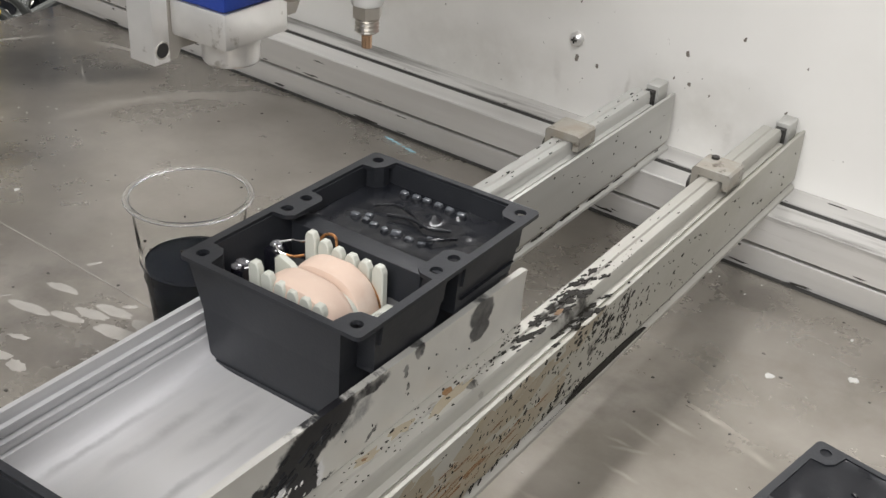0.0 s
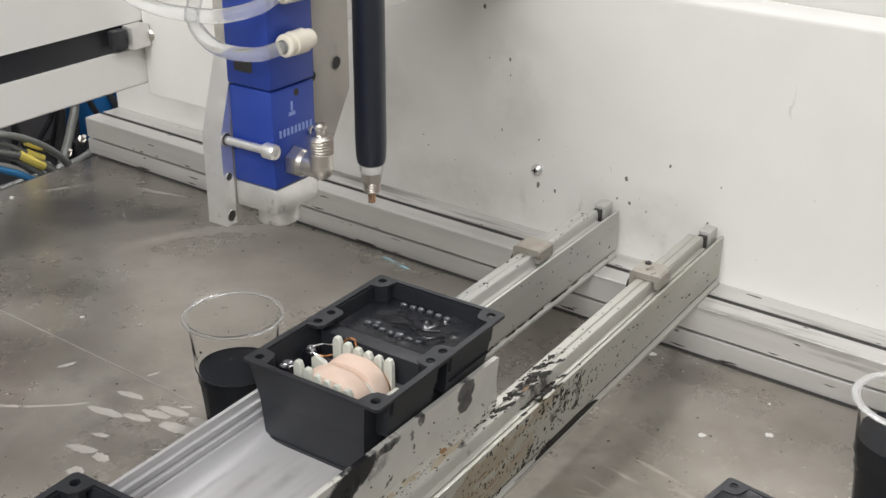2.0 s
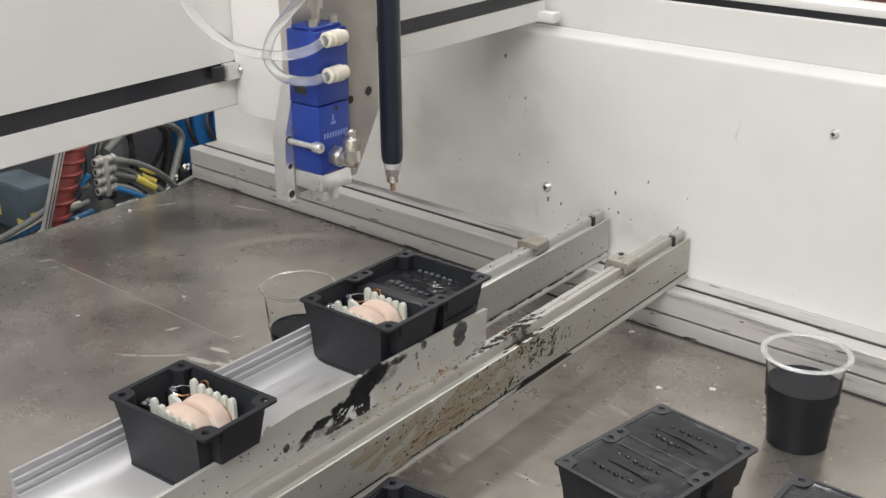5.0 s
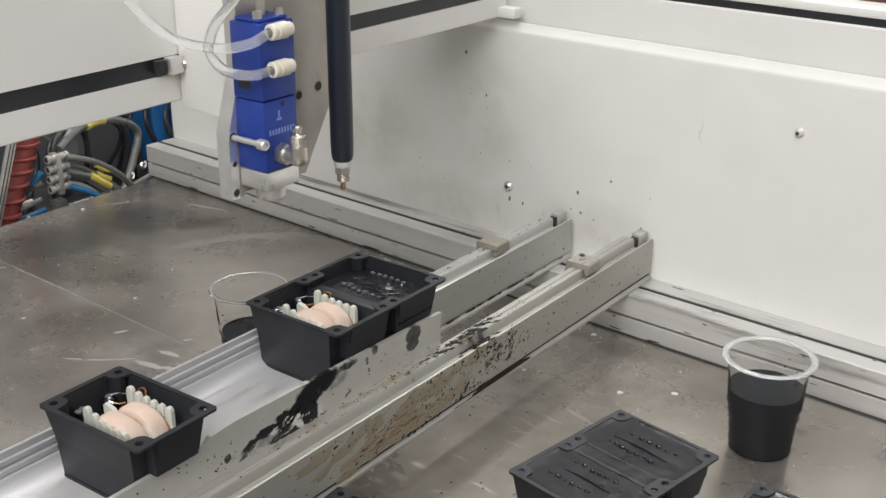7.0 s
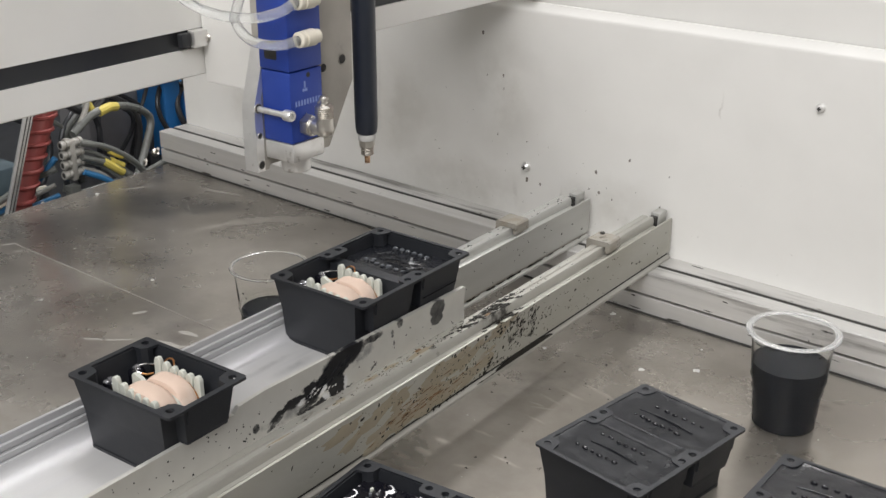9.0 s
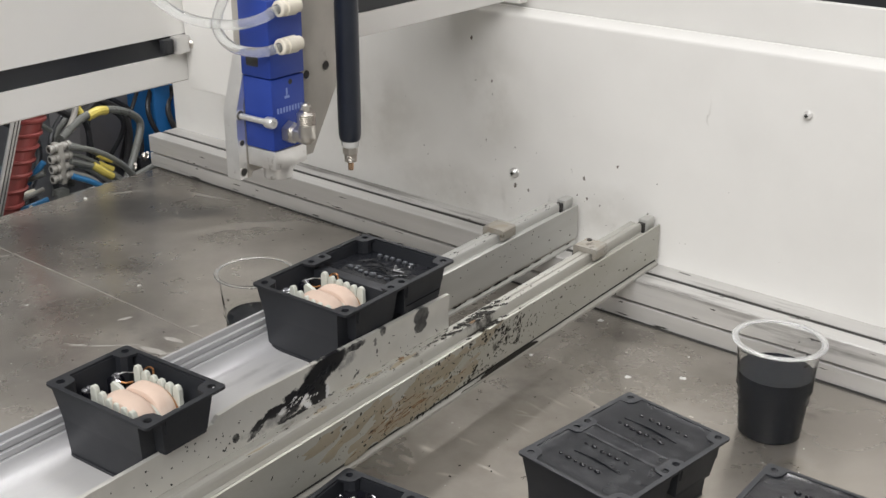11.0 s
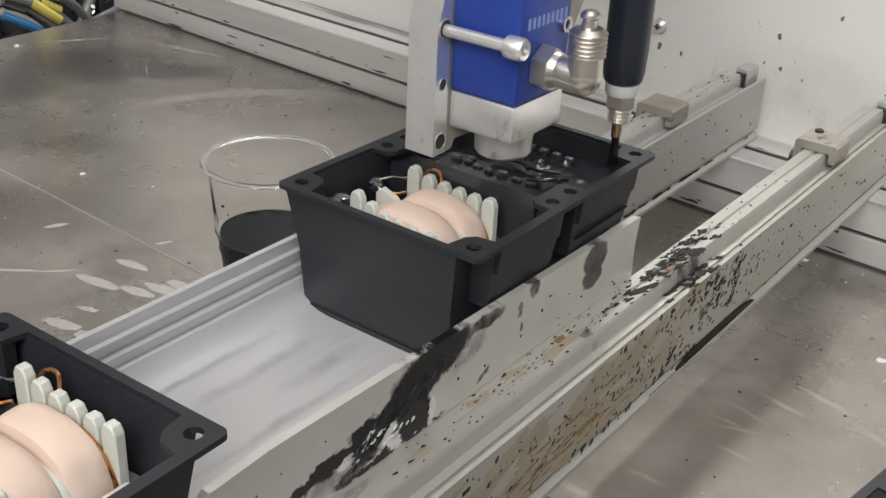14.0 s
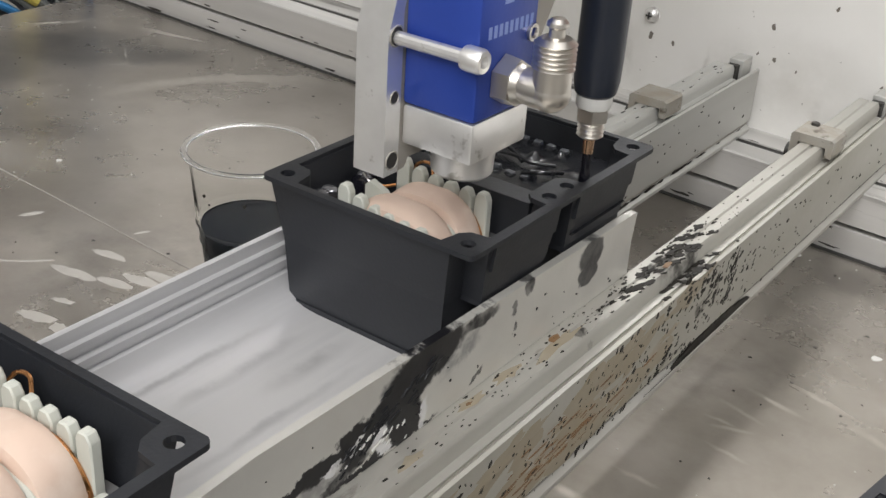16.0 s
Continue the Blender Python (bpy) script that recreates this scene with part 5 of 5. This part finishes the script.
# ---- screws and marks on the wall ----


def wall_screw(x, z, r, label):
    s = empty("wall_screw", label, "screw", at=BACK @ at_cm(x, 80.9, z, 90, 0, 0))
    part("washer", lathe(B(), [(0, 0), (r * 1.0, 0), (r * 1.0, 0.1), (0, 0.12)], 22), M_SATIN, s)
    part("dome", lathe(B(), [(r * 0.85, 0.1), (r * 0.8, 0.3), (r * 0.5, 0.5), (0, 0.56)], 22), M_SATIN, s)
    part("cross_slot", bx(B(), -r * 0.4, r * 0.4, -0.06, 0.06, 0.5, 0.6), M_DARK, s)
    part("cross_slot", bx(B(), -0.06, 0.06, -r * 0.4, r * 0.4, 0.5, 0.605), M_DARK, s)
    return s


wall_screw(-43.5, 10.9, 0.62, "domed cross-head screw in the white wall")
wall_screw(-10.0, 23.6, 0.45, "small steel screw high in the white wall")
random.seed(9)
ws = B()
for _ in range(60):
    x = random.gauss(-38, 16)
    z = 5.0 + abs(random.gauss(0, 8.5))
    if -100 < x < 40 and z < 27:
        r = random.choice((0.03, 0.035, 0.05, 0.07)) * random.uniform(0.5, 1.1)
        flake(ws, (x, 80.9, z), (1, 0, 0), (0.1, 0, random.uniform(0.8, 2.4)), (0, -1, 0), r, 0.5, 8)
for x, z, r in ((-43.4, 9.3, 0.2), (-41.5, 9.2, 0.14), (-34.1, 12.2, 0.16), (-33.6, 10.0, 0.14), (-30.0, 14.4, 0.12), (-34.9, 10.1, 0.1), (-47, 21, 0.14), (-50, 25.5, 0.18), (-26, 10, 0.12)):
    flake(ws, (x, 80.9, z), (1, 0, 0), (0.1, 0, 1.5), (0, -1, 0), r, 0.5, 9)
pg = B()
for _ in range(90):
    x = random.uniform(-100, 30)
    k = random.random()
    if k < 0.45:
        flake(pg, (x, 76.0, random.choice((0.15, 0.3, 1.6, random.uniform(0.2, 1.7)))), (random.uniform(1.0, 6.0), 0, 0), (0, 0, 0.5), (0, -1, 0), random.uniform(0.06, 0.25), 0.6, 10, 0.01)
    elif k < 0.7:
        flake(pg, (x, 75.7, random.choice((2.45, 2.5, random.uniform(2.5, 4.4)))), (random.uniform(1.0, 6.0), 0, 0), (0, 0, 0.5), (0, -1, 0), random.uniform(0.05, 0.2), 0.6, 10, 0.01)
    else:
        flake(pg, (x, random.choice((77.6, 78.6, random.uniform(76.0, 80.5))), 4.7), (random.uniform(0.8, 4.0), 0, 0), (0, 0.6, 0), (0, 0, 1), random.uniform(0.04, 0.18), 0.6, 10, 0.01)
thing("profile_grime", pg, M_SPECK, "black grime streaks on the aluminium profile", "grime", kind="stuff", at=BACK)
thing("wall_spatter", ws, M_WALL_SPECK, "small dark resin splashes on the white wall", "spatter", kind="stuff", at=BACK)

# ---- marks on the bed ----
random.seed(13)
sm, dk, wt = B(), B(), B()
# dried drops drawn out by a wiping hand
for x0, y0, x1, y1, w in ((-62.2, 39.4, -60.8, 40.8, 0.3), (-60.2, 40.5, -57.2, 40.9, 0.42), (-57.2, 41.4, -54.8, 41.7, 0.42), (-56.3, 42.6, -53.9, 42.9, 0.42), (-55.6, 43.7, -52.9, 43.9, 0.45), (-54.3, 44.6, -53.5, 45.0, 0.3),
                          (-53.8, 42.1, -50.5, 42.6, 0.6), (-52.5, 43.9, -50.6, 43.8, 0.5), (-60.1, 43.4, -57.6, 43.7, 0.36), (-60.0, 46.6, -59.5, 47.1, 0.4), (-67.2, 43.5, -66.5, 44.1, 0.6)):
    flake(sm, ((x0 + x1) / 2, (y0 + y1) / 2, 0.0), ((x1 - x0) / 2, (y1 - y0) / 2, 0), (0.1, w, 0), (0, 0, 1), 1.0, 0.2, 18, 0.004)
for x0, y0, x1, y1, w in ((-57.2, 38.2, -55.8, 38.5, 0.25), (-57.4, 36.1, -55.0, 36.6, 0.45), (-54.9, 36.5, -53.4, 36.3, 0.4), (-54.9, 34.3, -53.7, 34.2, 0.5), (-51.8, 39.2, -50.6, 40.1, 0.15), (-64.5, 37.6, -62.4, 39.2, 0.3), (-66.5, 36.4, -64.8, 37.4, 0.28),
                          (-95.5, 46, -94.4, 47.4, 0.4), (-92.6, 45.6, -91.8, 46.4, 0.35)):
    flake(sm, ((x0 + x1) / 2, (y0 + y1) / 2, 0.0), ((x1 - x0) / 2, (y1 - y0) / 2, 0), (0.1, w, 0), (0, 0, 1), 1.0, 0.22, 18, 0.004)
for _ in range(220):
    x, y = random.uniform(-100, 5), random.uniform(15, 75)
    flake(dk, (x, y, 0.0), (1, 0, 0), (0, 1, 0), (0, 0, 1), random.uniform(0.04, 0.13), 0.5, 8)
for _ in range(260):
    x, y = random.uniform(-100, 5), random.uniform(15, 75)
    flake(wt, (x, y, 0.0), (1, 0, 0), (0, 1, 0), (0, 0, 1), random.uniform(0.03, 0.08), 0.5, 8)
for x, y, r in ((-28.3, 62.6, 0.2), (-18.5, 64.4, 0.3), (-72.5, 50.1, 0.22), (-77.9, 39.4, 0.2), (-101.6, 64.5, 0.3), (-14.3, 67.3, 0.3), (-26.8, 73.6, 0.3), (-15.8, 71.6, 0.12), (-26.8, 47.6, 0.1)):
    flake(wt, (x, y, 0.0), (1, 0, 0), (0, 1, 0), (0, 0, 1), r, 0.4, 10, 0.03)
thing("residue_smears", sm, M_SMEAR, "pale dried residue smears on the steel bed", "smear", kind="stuff")
thing("bed_specks", dk, M_SPECK, "small dark specks scattered on the steel bed", "speck", kind="stuff")
thing("bed_chips", wt, M_PALE, "small pale chips scattered on the steel bed", "speck", kind="stuff")
seam = B()
tube(seam, [(-94.8, 47.2, 0.0), (-72.2, 46.4, 0.0), (-52.3, 45.5, 0.0)], 0.06, 6)
thing("scratch_line", seam, M_SMEAR, "long pale scratch across the steel bed", "scratch", kind="stuff")
bl_ = B()
for i in range(7):
    flake(bl_, (-57.5 + i * 0.55, 76.1 - 0.14 * i, 0.0), (0.9, 0.1, 0), (0, 0.35, 0), (0, 0, 1), random.uniform(0.2, 0.55), 0.5, 10)
thing("blue_mark", bl_, M_SKY, "pale blue paint mark on the bed by the profile", "mark", kind="stuff")

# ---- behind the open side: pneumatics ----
# Added flat sheet; the dimness past the cables is in its dark colour.
thing("backdrop", bx(B(), -175, -173, -40, 200, -80, 24), mat("painted_interior_dimness", (0.06, 0.065, 0.07), 0.7, 0, (0.10, 0.10, 0.10), 12, 0.7, 0.1), "added dark sheet standing for the neighbouring machine's dim interior", "backdrop", kind="structure")
shelf = thing("side_cabinet", bx(B(), -172, -105.2, 20, 120, -80, -6, 0.2), M_SLOT, "dark metal cabinet top beside the machine bed", "cabinet")


def valve_block(x, y, z):
    v = empty("valve_manifold", "grey pneumatic manifold with push-in fittings", "manifold", at=at_cm(x, y, z))
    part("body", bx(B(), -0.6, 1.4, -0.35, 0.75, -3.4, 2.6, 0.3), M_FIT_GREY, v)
    part("foot", bx(B(), -0.8, 0.8, -0.5, 1.1, -8.6, -4.4, 0.1), M_GREY_TUBE, v)
    for i in range(4):
        for s in (-1, 1):
            zz = 2.05 - i * 1.46
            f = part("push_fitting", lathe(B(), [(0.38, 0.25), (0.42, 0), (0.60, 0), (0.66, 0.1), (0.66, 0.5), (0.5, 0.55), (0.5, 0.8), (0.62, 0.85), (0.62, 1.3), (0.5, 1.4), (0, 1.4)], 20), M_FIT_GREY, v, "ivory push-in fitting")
            f.matrix_basis = at_cm(0.9, 0.2 + s * 1.75, zz, 90 * s, 0, 0)
            part("bore", cyl(B(), (0.9, 0.2 + s * 1.72, zz), (0.9, 0.2 + s * 1.4, zz), 0.36, 0.36, 14), M_DARK, v, "dark tube opening")
    return v


valve_block(-112, 67.6, 2.6)
random.seed(17)


def cable(pts, r, material, label, name="cable", category="cable"):
    return thing(name, tube(B(), pts, r, 10), material, label, category, "pneumatic cables")


cable([(-110.5, 69, 4.5), (-110, 73, 3), (-109.5, 77, 0), (-110, 80, -4)], 0.45, M_GREY_TUBE, "smoky grey air tube", "air_tube", "air tube")
cable([(-110.5, 69, 2.4), (-109.8, 73, 0.5), (-109.5, 76, -2.0), (-110, 79, -5)], 0.45, M_GREY_TUBE, "smoky air tube running to the shelf", "air_tube", "air tube")
cable([(-110.5, 69, 0.2), (-109.8, 72, -1.5), (-109.5, 75, -4)], 0.45, M_BLUE_TUBE, "blue plastic air tube", "air_tube", "air tube")
cable([(-112, 69, 5.5), (-113, 74, 7.5), (-114, 80, 7.0), (-115, 85, 4.0), (-114, 83, 0), (-112, 79, -4)], 0.6, M_GREY_TUBE, "thick smoky tube with a yellow tag", "air_tube", "air tube")
cable([(-113, 74.5, 7.4), (-113.2, 76.5, 7.7), (-113.6, 78.0, 7.4)], 0.7, M_YELLOW, "yellow tag sleeve round a tube", "label_sleeve", "label")
cable([(-109.9, 72.2, 1.1), (-109.6, 73.6, -0.1), (-109.5, 75.0, -1.2)], 0.55, M_YELLOW, "yellow label sleeve on an air tube", "label_sleeve", "label")
cable([(-114, 72, 14), (-114, 73, 10), (-113.5, 74, 7)], 0.6, M_YELLOW, "yellow labelled cable hanging down", "cable")
cable([(-111.3, 65.2, 1.6), (-113.6, 62, 0.0), (-114, 56, -2.2), (-114, 48, -4)], 0.5, M_GREY_TUBE, "smoky grey air tube", "air_tube", "air tube")
cable([(-111.3, 65.2, 3.1), (-114, 62, -1.6), (-114.5, 57, -3.4), (-115, 46, -5)], 0.45, M_BLUE_TUBE, "blue plastic air tube", "air_tube", "air tube")
cable([(-116, 66, -2.5), (-114.2, 60, -1.9), (-114, 55, -2.8), (-114, 44, -4.6)], 0.4, M_FIT, "pale cable along the shelf", "cable")
cable([(-114.0, 61.8, -1.4), (-114.0, 60.6, -1.7), (-114.1, 59.6, -2.0)], 0.6, M_YELLOW, "yellow label sleeve on a cable", "label_sleeve", "label")
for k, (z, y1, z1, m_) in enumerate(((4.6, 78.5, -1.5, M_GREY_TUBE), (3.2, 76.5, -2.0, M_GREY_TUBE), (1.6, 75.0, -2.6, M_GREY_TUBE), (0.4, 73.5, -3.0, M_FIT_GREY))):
    cable([(-111, 69.6, z), (-110.6, 71.5, z - 0.9), (-110, (70 + y1) / 2 + 1, (z + z1) / 2 - 0.4), (-109.6, y1, z1), (-109.5, y1 + 2, z1 - 2.5)], 0.33, m_, "smoky air tube running down from the manifold", "air_tube", "air tube")
    if k < 2:
        cable([(-110.1, 73.4, z - 2.2), (-109.95, 74.4, z - 2.9), (-109.8, 75.4, z - 3.5)], 0.46, M_YELLOW, "yellow label sleeve on an air tube", "label_sleeve", "label")
cable([(-120, 84, 12), (-121, 92, 9), (-120, 100, 9), (-118, 106, 12)], 1.1, M_BLACK_CABLE, "thick black cable loop", "cable")
cable([(-118, 84, 14), (-119, 78, 6), (-120, 72, 9), (-121, 64, 13)], 0.7, M_BLACK_CABLE, "black cable sagging among air tubes", "cable")
cable([(-112, 88, -1), (-112, 84, -3), (-112, 80, -3.5), (-113, 70, -4)], 0.7, M_GREY_TUBE, "grey hose lying on the shelf", "cable")
for k in range(16):
    y = 67 + k * 2.4 + random.uniform(-2, 2)
    cable([(-122 + random.uniform(-3, 3), y, -6), (-121, y + random.uniform(-4, 4), 3), (-123, y + random.uniform(-8, 8), 10), (-122, y + random.uniform(-8, 8), 20)], random.uniform(0.3, 0.6), random.choice((M_BLACK_CABLE, M_GREY_TUBE, M_BLACK_CABLE, M_BLACK_CABLE, M_SLOT, M_SLOT)), "dark cable hanging in a loose tangle", "cable")
cable([(-117, 86, 13.0), (-117.5, 92, 10.2), (-117, 99, 9.6), (-116, 108, 12)], 1.3, M_BLACK_CABLE, "thick black hose over the blue motor")
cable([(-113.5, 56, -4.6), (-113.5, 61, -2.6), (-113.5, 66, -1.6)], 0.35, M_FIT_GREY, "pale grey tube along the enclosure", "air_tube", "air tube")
cable([(-113.2, 54, -6.0), (-113.0, 60, -3.9), (-112.8, 66, -3.0)], 0.42, M_BLUE_TUBE, "blue plastic air tube", "air_tube", "air tube")
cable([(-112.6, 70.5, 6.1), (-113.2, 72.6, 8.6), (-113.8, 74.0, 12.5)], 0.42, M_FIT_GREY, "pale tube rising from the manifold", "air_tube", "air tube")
cable([(-109.6, 79, -2.4), (-108.5, 85, -0.5), (-107.5, 91, 1.2)], 0.5, M_GREY_TUBE, "smoky tube running to the profile's end", "air_tube", "air tube")
for y_, z_ in ((63.0, -3.8), (65.0, -4.6), (78.0, -3.0), (81.5, -2.2), (84.0, -1.0), (72.5, -4.4)):
    nut = empty("fastener", "small chrome nut on the dark machine shelf", "nut", "nuts on the shelf", at=at_cm(-113.5, y_, z_))
    part("hex", cyl(B(), (0, 0, -0.4), (0.5, 0, 0.1), 0.6, 0.6, 6), M_CHROME, nut)
    part("stud", cyl(B(), (0.3, 0, -0.1), (1.1, 0, 0.6), 0.28, 0.28, 10), M_CHROME, nut)
    part("bracket", bx(B(), -1.2, 0.2, -0.9, 0.9, -4.0, -0.2, 0.1), M_SLOT, nut)
# red spiral cover beside a grey strip
sp_ = empty("spiral_hose", "red spiral cable cover leaning by a grey strip", "cable cover")
axis = [Vector((-112, 57.8, -6)), Vector((-112, 61.6, 2)), Vector((-112, 64.9, 9)), Vector((-112, 68.6, 17))]
core = tube(B(), axis, 1.3, 14)
part("core", core, M_RED, sp_)
line = smooth_line(axis, 40)
coils = B()
pts = []
for i, c in enumerate(line):
    a = i * 0.62
    pts.append(c + Vector((math.cos(a) * 1.35, math.sin(a) * 1.35, math.sin(a) * -0.3)))
tube(coils, pts, 0.32, 6, 2)
part("spiral", coils, M_RED, sp_)
strip = thing("cable_strip", bx(B(), -0.3, 0.3, -0.62, 0.62, -6, 20, 0.1), M_SATIN, "flat pale grey cable duct strip with dark lines", "duct")
strip.matrix_basis = at_cm(-110.2, 57.3, 0, -21, 0, 0)
for y in (-0.28, 0.22):
    part("dark_line", bx(B(), 0.3, 0.34, y - 0.07, y + 0.07, -5.8, 19.8), M_DARK, strip, "dark line along the strip")
enc = empty("enclosure", "blue-grey electrical enclosure with yellow warning labels", "enclosure", at=at_cm(-123, 63, 0))
part("body", bx(B(), -5, 5, -4.3, 1.0, -6, 1.2, 0.3), M_TEAL, enc)
part("cover_screw", cyl(B(), (5.0, 0.3, 0.4), (5.15, 0.3, 0.4), 0.35, 0.3, 12), M_CHROME, enc)
part("cover_plate", bx(B(), -4.7, 4.7, -4.42, -4.3, -5.7, 0.9, 0.03), M_TEAL, enc)
part("warning_label", bx(B(), -4.4, -2.2, -4.47, -4.42, -4.2, -2.4), M_YELLOW, enc, "yellow warning label")
part("warning_label", bx(B(), 5.0, 5.04, -4.0, -2.4, -3.9, -2.6), M_YELLOW, enc, "yellow warning label")
part("warning_label", bx(B(), 2.0, 3.8, -4.47, -4.42, -5.4, -3.8), M_YELLOW, enc, "yellow warning label")
en2 = empty("motor", "blue painted motor housing", "motor", at=at_cm(-126, 99, 0))
part("housing", bx(B(), -5, 5, -6, -2.5, -6, 12, 0.5), M_BLUE_PAINT, en2)
part("drum", cyl(B(), (-5, 2.0, 1.0), (6.0, 2.0, 1.0), 4.4, 4.2, 28), M_BLUE_PAINT, en2, "round blue motor drum")
part("end_cap", cyl(B(), (6.0, 2.0, 1.0), (6.8, 2.0, 1.0), 3.0, 2.6, 24), M_BLUE_PAINT, en2)
part("foot", bx(B(), -5, 5, -2.5, 7.5, -6, -3.6, 0.3), M_BLUE_PAINT, en2)
en3 = empty("junction_box", "dull grey junction box among air tubes", "junction box", at=at_cm(-132, 88, 0))
part("body", bx(B(), -4, 4, -5, 9, -6, 13, 0.4), M_JUNCTION, en3)
for y_ in (-3.5, 7.5):
    part("cover_screw", cyl(B(), (4.0, y_, 11.6), (4.15, y_, 11.6), 0.4, 0.35, 12), M_CHROME, en3)

# ---- what moves ----


def motions():
    # the head lowers over the case, then runs its filling path; x and y in centimetres from home
    steps = [(0.0, 0, 0, 0), (11.3, 0, 0, 0), (11.55, 0, 0, 0), (12.0, 0.1, 0, -2.2), (12.5, 0.05, 0.1, -4.9), (12.85, -0.4, 0.7, -6.7), (13.0, -0.6, 1.3, -6.85),
             (13.5, 1.0, 3.0, -6.85), (14.0, 5.2, 3.4, -6.85), (14.5, 5.0, -1.1, -6.85), (15.0, 0.6, -1.5, -6.85), (15.5, 0.75, 0.7, -6.85), (16.0, 5.7, 0.4, -6.85)]
    walk(head_, [(t, at_cm(HOME[0] + x, HOME[1] + y, HOME[2] + z)) for t, x, y, z in steps])
    walk(carriage, [(t, at_cm(x, y, 0)) for t, x, y, z in steps])
    walk(gantry, [(t, at_cm(x, 0, 0)) for t, x, y, z in steps])
    walk(strand, [(0.0, at_cm(NX, NY, -0.95)), (12.9, at_cm(NX, NY, -0.95)), (13.3, at_cm(NX, NY, -3.3)), (16.0, at_cm(NX, NY, -3.3))])


motions()
